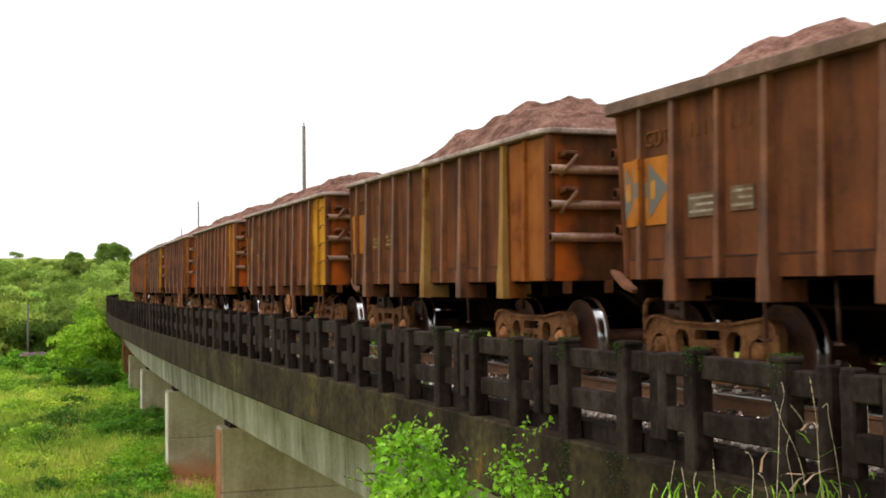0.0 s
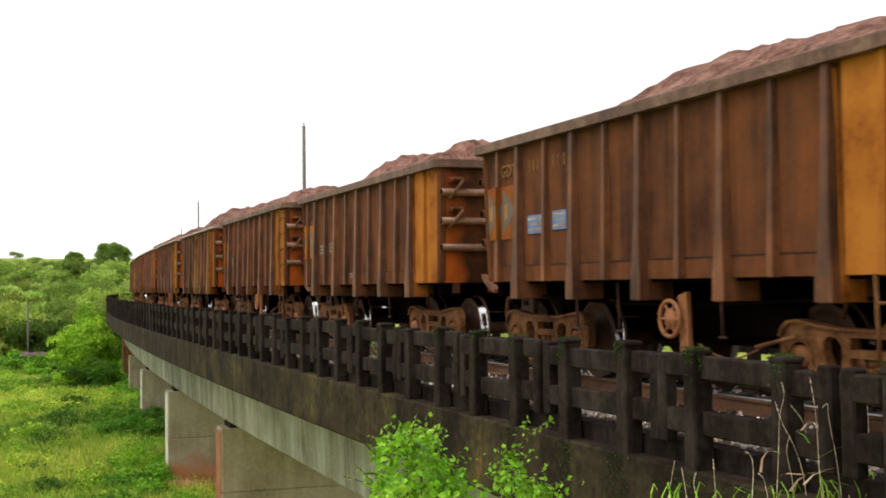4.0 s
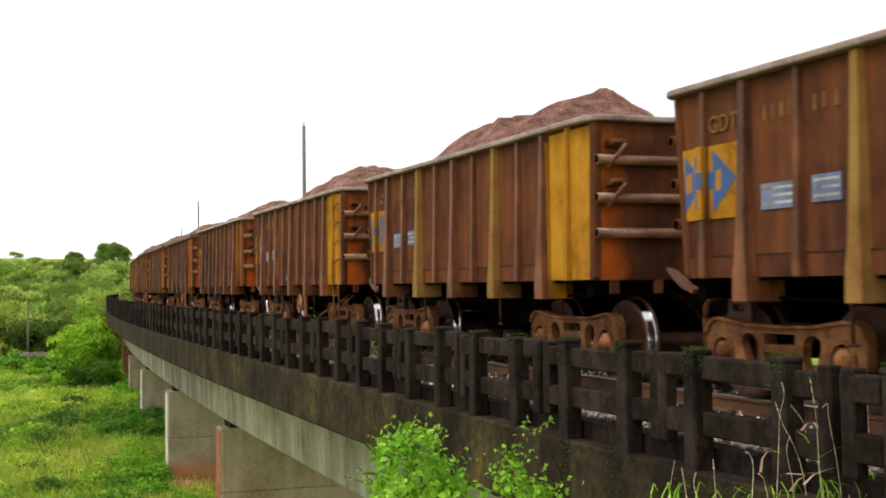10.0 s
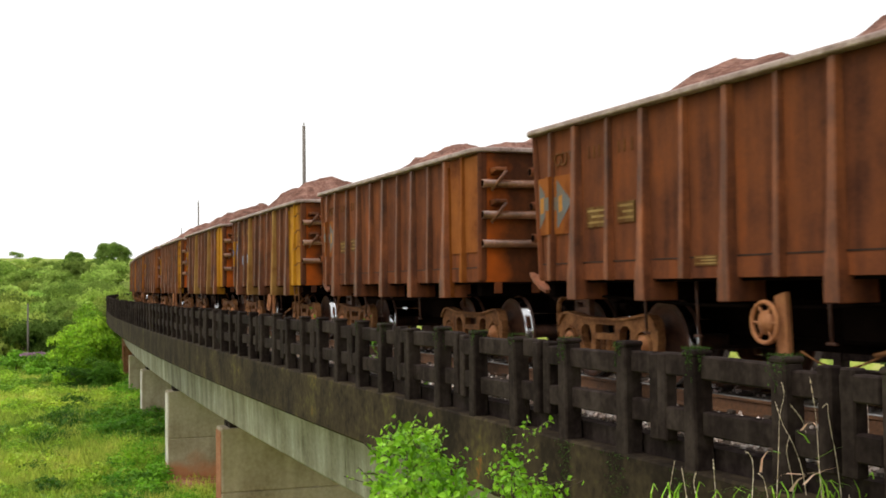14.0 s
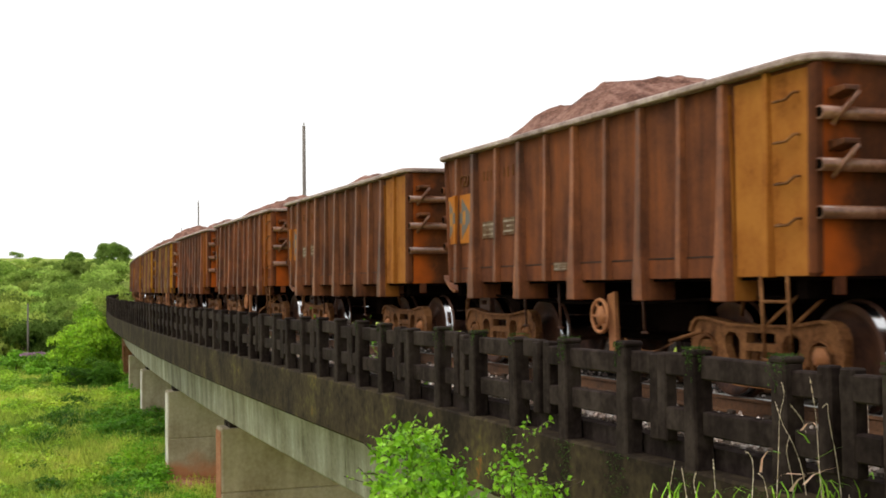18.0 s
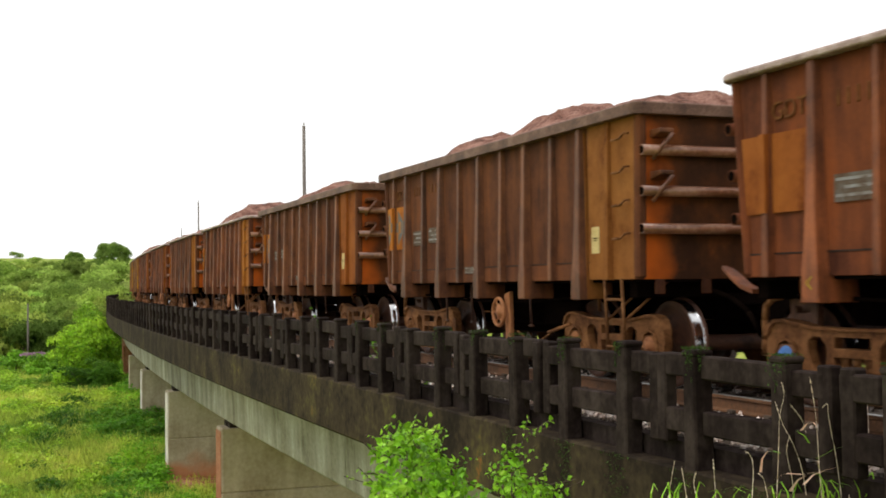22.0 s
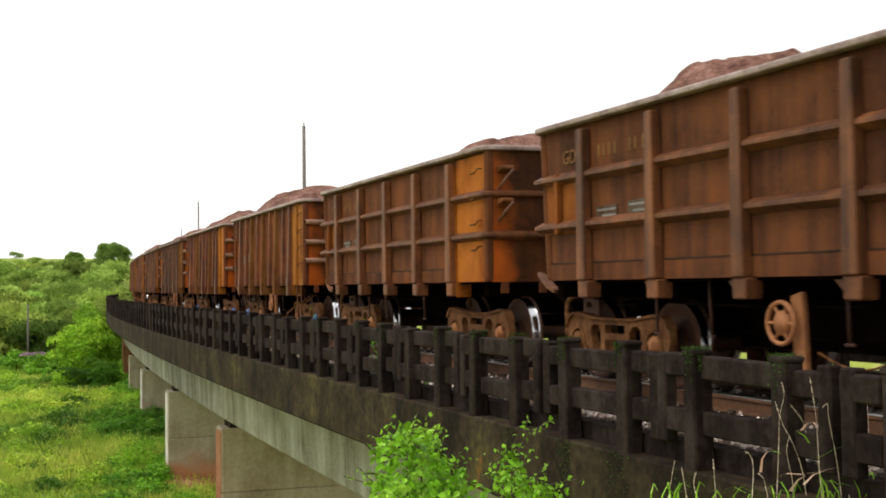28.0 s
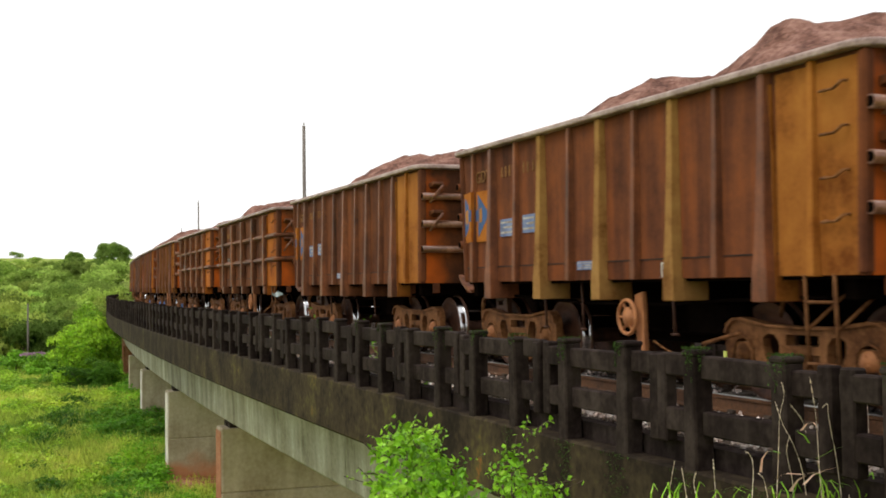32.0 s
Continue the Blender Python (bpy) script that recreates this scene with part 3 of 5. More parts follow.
def build_shapes():
    for y in (1, -1):
        SH["side", y] = [side_sheet(y, 3.7 * q) for q in range(4)]
        SH["strip", y], SH["bead", y] = foot_strip(y), weld_bead(y)
        SH["wide", y] = rib(0.062, 0.09, y, RIB, 0.105, 0.105)
        SH["wide_end", y, -1] = rib(0.064, 0.105, y, RIB, 0.125, 0.115)
        SH["wide_end", y, 1] = rib(0.064, 0.105, y, RIB, 0.12, 0.115)
        SH["wide_pale", y] = rib(0.066, 0.10, y, PAINT, 0.112, 0.11)
        SH["narrow", y] = rib(0.045, 0.058, y, RIB, 0, 0.085)
        SH["narrow_paint", y] = rib(0.045, 0.058, y, PAINT, 0, 0.085)
        lo, hi = (1.41, 1.535) if y > 0 else (-1.535, -1.41)
        for e in (1, -1):
            a, b = END_X[e]
            s = Shape()
            s.slab([(e * (a - .09), 1.2), (e * (a + .015), 1.2), (e * (b + .015), 3.01), (e * (b - .09), 3.01)], lo, hi, "y")
            SH["corner", y, e] = s.mesh("corner_post", [RUST], 0.03)
    for e in (1, -1):
        s = Shape()
        v = []
        for z, x in ((1.2, END_X[e][0] - .015), (3.01, END_X[e][1] - .015)):
            v += [(e * x, -1.42, z), (e * x, 1.42, z), (e * (x - 0.04), 1.42, z), (e * (x - 0.04), -1.42, z)]
        s.add(v, [(0, 1, 2, 3), (4, 7, 6, 5), (0, 4, 5, 1), (1, 5, 6, 2), (2, 6, 7, 3), (3, 7, 4, 0)])
        SH["end", e] = s.mesh("end_wall", [ENDW])
        s = Shape()
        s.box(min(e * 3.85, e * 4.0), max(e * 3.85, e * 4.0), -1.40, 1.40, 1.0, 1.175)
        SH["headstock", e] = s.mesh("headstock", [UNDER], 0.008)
        SH["tab", e] = Shape().box(min(e * (END_X[e][0] - .04), e * (END_X[e][0] + .002)), max(e * (END_X[e][0] - .04), e * (END_X[e][0] + .002)), -0.055, 0.055, 1.04, 1.198).mesh("end_tab", [RUST], 0.006)
        for z in PIPES:
            s = Shape()
            x = e * (end_x(e, z) + 0.045)
            w = 1.50 if e < 0 else 1.56
            s.tube((x, -w, z), (x, w, z), 0.058, n=14)
            # dark end discs paint the shade inside an open pipe
            for q in (w, -w):
                s.tube((x, q, z), (x, q * 1.003, z), 0.045, n=12, mat=1)
            SH["pipe", e, z] = s.mesh("end_pipe", [PIPE if e < 0 else RUST, UNDER])
        for z in STEPS:
            s = Shape()
            x0 = end_x(e, z) - .015
            for y in (1.25,):
                s.slab([(e * (x0 - .01), z - .09), (e * (x0 + .20), z - .045), (e * (x0 + .20), z), (e * (x0 - .01), z)], y - 0.06, y + 0.11, "y")
            SH["step", e, z] = s.mesh("step_plate", [RIB], 0.008)
            s = Shape()
            s.tube((e * (x0 + .19), 1.20, z - .045), (e * (x0 + .06), 1.37, z - .32), 0.022, n=8)
            SH["strut", e, z] = s.mesh("step_strut", [PIPE])
        s = Shape()
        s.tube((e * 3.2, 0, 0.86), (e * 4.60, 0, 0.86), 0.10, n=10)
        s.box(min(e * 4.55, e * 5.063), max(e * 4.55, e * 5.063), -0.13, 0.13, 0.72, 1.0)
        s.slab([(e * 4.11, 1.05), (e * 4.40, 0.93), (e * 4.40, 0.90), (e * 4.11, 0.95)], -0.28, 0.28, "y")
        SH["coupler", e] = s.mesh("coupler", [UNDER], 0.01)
        s = Shape()
        pts = [(e * 4.12, 0.55, 1.08), (e * 4.5, 0.55, 1.0), (e * 4.75, 0.5, 0.85), (e * 4.85, 0.42, 0.6), (e * 4.98, 0.35, 0.5)]
        for p, q in zip(pts, pts[1:]):
            s.tube(p, q, 0.028, n=8)
        SH["hose", e] = s.mesh("air_hose", [UNDER])
    SH["rim_deep"] = ring([(0, 2.945), (0, 3.065), (.012, 3.078), (.12, 3.078), (.13, 3.05), (.13, 2.945)], 4.365, 1.615, 0.12, DEEPRIM, "top_rim", 0.006, -0.02)
    SH["rim"] = ring([(.015, 3.008), (0, 3.02), (0, 3.062), (.015, 3.078), (.12, 3.078), (.15, 3.06), (.15, 3.008)], 4.365, 1.615, 0.26, RIM, "top_rim", 0.006, -0.02)
    s = Shape()
    bend = [(4.55, 1.315, .03), (4.46, 1.28, .055), (4.35, 1.215, .065), (4.22, 1.14, .065), (4.05, 1.09, .055)]
    for (xa, za, wa), (xb, zb, wb) in zip(bend, bend[1:]):
        s.add([(x, 1.37 + q, z + d) for x, z, w in ((xa, za, wa), (xb, zb, wb)) for q, d in ((-w, 0), (w, 0), (w, -.04), (-w, -.04))],
              [(0, 1, 2, 3), (7, 6, 5, 4), (0, 4, 5, 1), (1, 5, 6, 2), (2, 6, 7, 3), (3, 7, 4, 0)])
    s.tube((4.12, 1.3, 1.08), (3.95, 1.3, 1.1), .03, n=6)
    SH["lever"] = s.mesh("uncoupling_plate", [RIB])
    # bracket of the brake rigging under the front end, with slots, and the bent pipe before it
    s = Shape()
    slots = [[(3.70, a), (3.90, a), (3.90, b), (3.70, b)] for a, b in ((1.00, 1.06), (.87, .93), (.745, .80))]
    pierced(s, [(3.60, .70), (3.98, .70), (3.98, 1.168), (3.60, 1.168)], slots, .98, 1.06, 1)
    SH["end_bracket"] = s.mesh("end_bracket", [WHEEL], 0.008)
    s = Shape()
    pts = [(4.0, 1.12, 1.02), (4.12, 1.14, 1.0), (4.20, 1.16, .93), (4.22, 1.16, .80), (4.23, 1.15, .62), (4.28, 1.12, .50)]
    for p, q in zip(pts, pts[1:]):
        s.tube(p, q, 0.03, n=8)
    SH["end_pipe_bend"] = s.mesh("bent_pipe", [BOGIE])
    # diagonal brake strut over the rear bogie, and hangers below the floor
    SH["brake_strut"] = Shape().tube((-2.62, 1.10, .84), (-2.98, 1.30, 1.17), 0.022, n=6).mesh("brake_strut", [BOGIE])
    SH["hanger"] = Shape().tube((0, 1.28, .62), (0, 1.30, 1.17), 0.016, n=6).tube((-.06, 1.28, .62), (.06, 1.28, .62), 0.016, n=6).mesh("pipe_hanger", [WHEEL])
    s = Shape()
    pts = [(-3.5, 1.26, 1.02), (-2.0, 1.26, .98), (-1.0, 1.27, .93), (1.0, 1.27, .93), (2.0, 1.26, .98), (3.6, 1.26, 1.03)]
    for p, q in zip(pts, pts[1:]):
        s.tube(p, q, 0.02, n=6)
    SH["air_pipe"] = s.mesh("air_pipe", [UNDER])
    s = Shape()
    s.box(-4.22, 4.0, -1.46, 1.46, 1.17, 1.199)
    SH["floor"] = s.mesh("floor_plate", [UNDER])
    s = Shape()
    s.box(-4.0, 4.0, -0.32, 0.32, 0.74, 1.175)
    # lower box added to close the view beneath the sill
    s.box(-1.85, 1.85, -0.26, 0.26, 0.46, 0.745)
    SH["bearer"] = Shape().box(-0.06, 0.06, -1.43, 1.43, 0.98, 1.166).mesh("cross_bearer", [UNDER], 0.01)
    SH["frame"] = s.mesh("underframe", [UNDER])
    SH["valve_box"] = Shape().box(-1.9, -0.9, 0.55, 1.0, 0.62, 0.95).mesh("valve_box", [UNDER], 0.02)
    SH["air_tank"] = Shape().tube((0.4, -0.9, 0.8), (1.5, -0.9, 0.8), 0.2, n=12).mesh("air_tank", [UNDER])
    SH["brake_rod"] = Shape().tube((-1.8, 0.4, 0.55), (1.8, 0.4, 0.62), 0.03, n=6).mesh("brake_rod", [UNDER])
    # rungs and ladder
    for z in (2.72, 2.36, 2.0, 1.64):
        s = Shape()
        pts = [(-4.08, 1.50, z + .055), (-4.08, 1.575, z + .05), (-3.98, 1.575, z), (-3.80, 1.575, z), (-3.80, 1.50, z + .02)]
        for p, q in zip(pts, pts[1:]):
            s.tube(p, q, 0.0125, n=6)
        SH["rung", z] = s.mesh("rung", [BOGIE])
    s = Shape()
    for x in (-3.48, -3.86):
        s.tube((x, 1.50, 1.22), (x, 1.47, 0.42), 0.017, n=6)
    for z in (0.98, 0.46):
        s.tube((-3.48, 1.485, z), (-3.86, 1.485, z), 0.017, n=6)
    s.tube((-3.48, 1.47, 0.75), (-3.62, 1.0, 1.18), 0.015, n=6)
    s.tube((-3.86, 1.47, 0.75), (-4.0, 1.0, 1.18), 0.015, n=6)
    SH["ladder"] = s.mesh("ladder", [BOGIE])
    s = Shape()
    rs = random.Random(3)
    v = [(-3.72 - .06 * a + rs.uniform(-.02, .02), 1.40 + .05 * b + rs.uniform(-.02, .02), .98 + .05 * math.sin(a * 1.1) + rs.uniform(-.03, .03)) for b in range(4) for a in range(10)]
    s.add(v, [(b * 10 + a, b * 10 + a + 1, b * 10 + a + 11, b * 10 + a + 10) for b in range(3) for a in range(9)])
    SH["bag"] = s.mesh("plastic_sheet", [BAG])
    # hand brake
    s = Shape()
    s.turned([(.185 + .022 * math.cos(radians(a)), .024 * math.sin(radians(a))) for a in range(0, 361, 45)], 28)
    SH["brake_wheel"] = s.mesh("brake_wheel", [BRAKE])
    SH["spoke"] = Shape().tube((0, -.02, 0), (.18, 0, 0), 0.015, n=6).mesh("spoke", [BRAKE])
    SH["gear_case"] = Shape().turned([(0.0, .02), (.11, .0), (.11, -.05), (0.0, -.06)], 16).mesh("gear_case", [BRAKE])
    s = Shape()
    s.slab([(-.26, -.42), (-.10, -.42), (-.06, .24), (-.22, .28)], -.12, -.055, "y")
    SH["brake_bracket"] = s.mesh("brake_bracket", [BRAKE], 0.01)
    s = Shape()
    pts = [(-.35 - .14 * i, -.12, -.25 - .12 * math.sin(math.pi * i / 7)) for i in range(8)]
    for p, q in zip(pts, pts[1:]):
        s.tube(p, q, 0.012, 0.009, n=5)
    SH["brake_chain"] = s.mesh("brake_chain", [BOGIE])
    SH["pull_rod"] = Shape().tube((-1.28, -.12, -.24), (-1.85, -.14, -.12), 0.022, n=6).mesh("pull_rod", [BOGIE])
    # bogie
    for y in (1, -1):
        s = Shape()

        def plate(poly, lo=1.045, hi=1.175, s=s, y=y):
            s.slab(poly, *((lo, hi) if y > 0 else (-hi, -lo)), "y")
        # a casting, high over the axles and dipped between them, with two teardrop windows, a bolster opening and arches over the boxes
        half = [(0, .752), (.48, .762), (.72, .795), (.90, .82), (1.03, .808), (1.12, .755), (1.165, .66), (1.17, .52), (1.15, .40), (1.07, .375), (1.03, .53), (.96, .605),
                (.87, .63), (.78, .605), (.715, .53), (.69, .40), (.53, .20), (.40, .155), (0, .15)]
        outer = half + [(-a, b) for a, b in half[-2:0:-1]]
        tear = [(.335, .60), (.40, .665), (.50, .675), (.575, .63), (.58, .55), (.53, .44), (.45, .34), (.385, .32), (.345, .40), (.325, .50)]
        holes = [tear, [(-a, b) for a, b in tear], [(-.225, .575), (.225, .575), (.225, .675), (-.225, .675)], [(-.205, .24), (.205, .24), (.235, .50), (-.235, .50)]]
        pierced(s, outer, holes, 1.07, 1.165, y)
        for e in (1, -1):
            # raised flanges
            plate([(e * a, b) for a, b in ((1.165, .66), (1.12, .755), (1.03, .808), (.90, .82), (.72, .795), (.48, .762), (.48, .735), (.72, .765), (.90, .79), (1.015, .78), (1.09, .73), (1.13, .655))], 1.15, 1.198)
            plate([(e * a, b) for a, b in ((.69, .40), (.53, .20), (.40, .155), (.40, .19), (.51, .23), (.66, .41))], 1.15, 1.195)
            plate([(e * a, b) for a, b in ((.70, .53), (.765, .615), (.87, .652), (.975, .615), (1.04, .53), (1.02, .52), (.955, .595), (.87, .625), (.785, .595), (.72, .52))], 1.15, 1.185)
        plate([(-.48, .762), (0, .752), (.48, .762), (.48, .735), (0, .725), (-.48, .735)], 1.15, 1.198)
        plate([(-.40, .155), (.40, .155), (.40, .19), (-.40, .19)], 1.15, 1.195)
        SH["side_frame", y] = s.mesh("side_frame", [BOGIE], 0.006)
        s = Shape()
        for x in (-.14, .0, .14):
            for i in range(4):
                yy = y * 1.11
                s.turned([(0.0, -.02), (.05, -.02), (.05, .02), (0.0, .02)], 8, at=(x, yy, 0.30 + 0.055 * i))
        SH["spring", y] = s.mesh("spring_nest", [BOGIE])
        s = Shape()
        s.box(-.23, .23, y * 1.10 - .09, y * 1.10 + .06, .515, .575)
        SH["bolster_end", y] = s.mesh("bolster_end", [BOGIE], 0.012)
    s = Shape()
    s.box(-.19, .19, -.96, .96, .46, .70)
    s.box(-.8, .8, -.05, .05, .4, .5)
    SH["bolster"] = s.mesh("bolster", [UNDER], 0.01)
    for y in (1, -1):
        for mat, key in ((BOGIE, "cap"), (CAPBLUE, "cap_blue"), (BRAKE, "cap_red")):
            s = Shape()
            prof = [(0.0, 1.225), (.04, 1.225), (.05, 1.212), (.07, 1.21), (.075, 1.19), (.092, 1.185), (.092, 1.02), (0.0, 1.02)]
            s.turned([(r, y * d) for r, d in prof], 14)
            for i in range(3):
                a = 2 * math.pi * i / 3 + .5
                c = (.05 * math.cos(a), y * 1.212, .05 * math.sin(a))
                s.tube(c, (c[0], y * 1.228, c[2]), 0.014, n=6)
            SH[key, y] = s.mesh("bearing_cap", [mat])
        s = Shape()
        s.slab([(-.135, .10), (.135, .10), (.15, -.12), (.10, -.12), (.10, .02), (-.10, .02), (-.10, -.12), (-.15, -.12)], *((1.035, 1.17) if y > 0 else (-1.17, -1.035)), "y")
        SH["adapter", y] = s.mesh("axle_box", [BOGIE], 0.008)
        s = Shape()
        prof = [(.10, .70), (.10, .93), (.135, .93), (.20, .86), (.36, .845), (.405, .885), (.425, .895), (.470, .893), (.478, .885), (.484, .80), (.488, .775), (.515, .765),
                (.515, .745), (.50, .735), (.41, .735), (.37, .78), (.20, .79), (.14, .70), (.10, .70)]
        k = len(prof) - 1
        s.turned([(r, y * d) for r, d in prof], 40, [1 if 8 <= i <= 9 else 0 for i in range(k)])
        for i in range(3):
            a = 2 * math.pi * i / 3
            c = Vector((.29 * math.cos(a), y * .853, .29 * math.sin(a)))
            s.tube(c, c + Vector((0, y * .012, 0)), 0.03, n=8)
        SH["wheel", y] = s.mesh("wheel", [WHEEL, TREAD])
    s = Shape()
    s.turned([(0.0, -1.15), (.075, -1.15), (.085, -.93), (.10, -.7), (.088, 0), (.10, .7), (.085, .93), (.075, 1.15), (0.0, 1.15)], 14)
    SH["axle"] = s.mesh("axle", [WHEEL])
    # painted marks on the left side
    for nm, e, x, z0, z1 in (("rear_low", -1, 3.15, 1.62, 2.97), ("rear_full", -1, 3.15, 1.205, 2.97), ("front", 1, 3.13, 1.76, 2.46)):
        s = Shape()
        s.slab([(e * (end_x(e, z0) - .08), z0), (e * x, z0), (e * x, z1), (e * (end_x(e, z1) - .08), z1)], 1.490, 1.5135, "y")
        if nm == "front":
            s.box(3.61, 3.69, 1.53, 1.5905, z0, z1)
        else:
            # the rear flank of the last wide rib took the same spray
            s.slab([(-3.075, 2.9), (-3.10, 2.3), (-3.112, 1.5), (-3.122, 1.25), (-3.128, .985), (-3.138, .985), (-3.134, 1.25), (-3.122, 1.5), (-3.11, 2.3), (-3.083, 2.9)], 1.30 if z0 < 1.5 else 1.47, 1.535, "y")
        SH["panel", nm] = s.mesh("painted_panel", [PAINT])
    s = Shape()

    def mark(poly, s=s):
        s.slab(poly, 1.5137, 1.517, "y")
    mark([(4.0, 2.40), (4.0, 1.84), (3.86, 1.98), (3.84, 2.12), (3.86, 2.27)])
    mark([(3.83, 2.40), (3.83, 1.86), (3.715, 2.0), (3.715, 2.25)])
    mark([(3.53, 2.42), (3.53, 1.82), (3.15, 2.13)])
    s.box(3.606, 3.694, 1.5907, 1.593, 2.05, 2.21)
    mark([(3.606, 2.21), (3.606, 2.05), (3.53, 2.05), (3.53, 2.21)])
    # worn orange blocks on each arrow
    for x0, x1 in ((3.88, 3.975), (3.735, 3.80), (3.39, 3.48)):
        s.slab([(x0, 2.04), (x1, 2.02), (x1, 2.21), (x0, 2.23)], 1.5172, 1.519, "y", 1)
    SH["logo"] = s.mesh("arrow_mark", [BLUE, MARKORANGE])
    SH["logo_faded"] = s.mesh("arrow_mark", [surface("worn_grey_blue_paint", [(.20, .10, .04), (.13, .11, .09), (.10, .12, .14)], 0.7, 0, 3, 30, 0.1, 0.3, 0, 0), MARKORANGE])
    for nm, x0, x1, z0, z1 in (("a", 2.34, 2.80, 1.80, 2.03), ("b", 1.74, 2.1, 1.82, 2.05), ("c", 0.20, 0.60, 1.32, 1.42)):
        s = Shape()
        d = .012 if nm == "c" else 0
        s.box(x0, x1, 1.485, 1.5075 + d, z0, z1, 0)
        h = z1 - z0
        for i in range(3):
            a = z1 - h * (0.14 + 0.29 * i)
            s.box(x0 + .02, x1 - (.02 if i != 1 else .12), 1.5076 + d, 1.5095 + d, a - h * .11, a, 1)
        SH["data", nm] = s.mesh("data_plate", [PLATEBLUE, WORNBAR])
        SH["data_worn", nm] = s.mesh("data_plate", [WORNPLATE, WORNBAR])
    s = Shape()
    s.box(-3.40, -3.22, 1.5135, 1.5175, 1.5, 1.80)
    for z, w in ((1.665, .05), (1.64, .035)):
        s.box(-3.31 - w, -3.31 + w, 1.5176, 1.519, z, z + .013, 1)
    SH["placard"] = s.mesh("paper_placard", [surface("cream_placard", [(.46, .34, .13), (.64, .50, .22)], 0.7, 0, 4, 30, 0, 0, 0, 0), UNDER])
    # raised code letters, then bars where figures stand
    cu = bpy.data.curves.new("code", "FONT")
    cu.body, cu.size, cu.extrude = "GDT", 0.23, 0.006
    ob = bpy.data.objects.new("code", cu)
    me = bpy.data.meshes.new_from_object(ob)
    me.transform(Matrix.Translation((3.60, 1.508, 2.58)) @ Matrix.Rotation(math.pi, 4, "Z") @ Matrix.Rotation(math.pi / 2, 4, "X"))
    me.materials.clear()
    me.materials.append(DIGIT)
    SH["code"] = me
    bpy.data.objects.remove(ob)
    cu = bpy.data.curves.new("letter", "FONT")
    cu.body, cu.size, cu.extrude = "B", 0.2, 0.003
    ob = bpy.data.objects.new("letter", cu)
    me = bpy.data.meshes.new_from_object(ob)
    me.transform(Matrix.Translation((-4.249, .80, 1.42)) @ Matrix(((0, 0, -1, 0), (-1, 0, 0, 0), (0, 1, 0, 0), (0, 0, 0, 1))))
    me.materials.clear()
    me.materials.append(PAINT)
    SH["letter"] = me
    bpy.data.objects.remove(ob)
    # small white square with a dark letter near the foot of the side
    s = Shape().box(-1.36, -1.22, 1.49, 1.5125, 1.215, 1.37)
    SH["letter_patch"] = s.mesh("letter_patch", [PALE])
    cu = bpy.data.curves.new("patch_letter", "FONT")
    cu.body, cu.size, cu.extrude = "E", 0.17, 0.002
    ob = bpy.data.objects.new("patch_letter", cu)
    me = bpy.data.meshes.new_from_object(ob)
    me.transform(Matrix.Translation((-1.24, 1.5145, 1.235)) @ Matrix.Rotation(math.pi, 4, "Z") @ Matrix.Rotation(math.pi / 2, 4, "X"))
    me.materials.clear()
    me.materials.append(SEAM)
    SH["patch_letter"] = me
    bpy.data.objects.remove(ob)
    # chalked yellow arrow heads on the feet of the end ribs
    for x in (3.0, -3.0):
        s = Shape()
        for a in (1, -1):
            s.slab([(x + .035, 1.15), (x + .035, 1.135), (x - .035, 1.135 + a * .05), (x - .035, 1.15 + a * .05)], 1.6225, 1.6262, "y")
        SH["chalk", x] = s.mesh("chalk_arrow", [PAINT])
    s = Shape()
    for x in (2.74, 2.62, 2.50, 2.38, 2.06, 1.94, 1.78):
        SH["figure", x] = Shape().box(x - .018, x + .018, 1.485, 1.508, 2.585, 2.735).mesh("figure_bar", [DIGIT], 0.012)
    # framed wagon with wrap-round rails
    for i, z in enumerate((2.41, 1.84)):
        SH["wrap", i] = ring([(0.0, z - .02), (0.0, z + .02), (.10, z + .075), (.10, z - .075)], 4.31, 1.60, 0.10, RIB, "wrap_rail", 0.004, -0.02)
    for y in (1, -1):
        s = Shape()
        a, b = (1.501, 1.625) if y > 0 else (-1.625, -1.501)
        s.slab([(-.095, 1.20), (.095, 1.20), (.07, 2.935), (-.07, 2.935)], a, b, "y")
        a, b = (1.40, 1.60) if y > 0 else (-1.60, -1.40)
        s.slab([(-.10, 1.0), (.10, 1.0), (.11, 1.198), (-.11, 1.198)], a, b, "y")
        s.slab([(.10, 1.0), (.10, 1.19), (.42, 1.19), (.22, 1.02)], *((1.41, 1.45) if y > 0 else (-1.45, -1.41)), "y")
        SH["stanchion", y] = s.mesh("stanchion", [RIB], 0.015)


build_shapes()

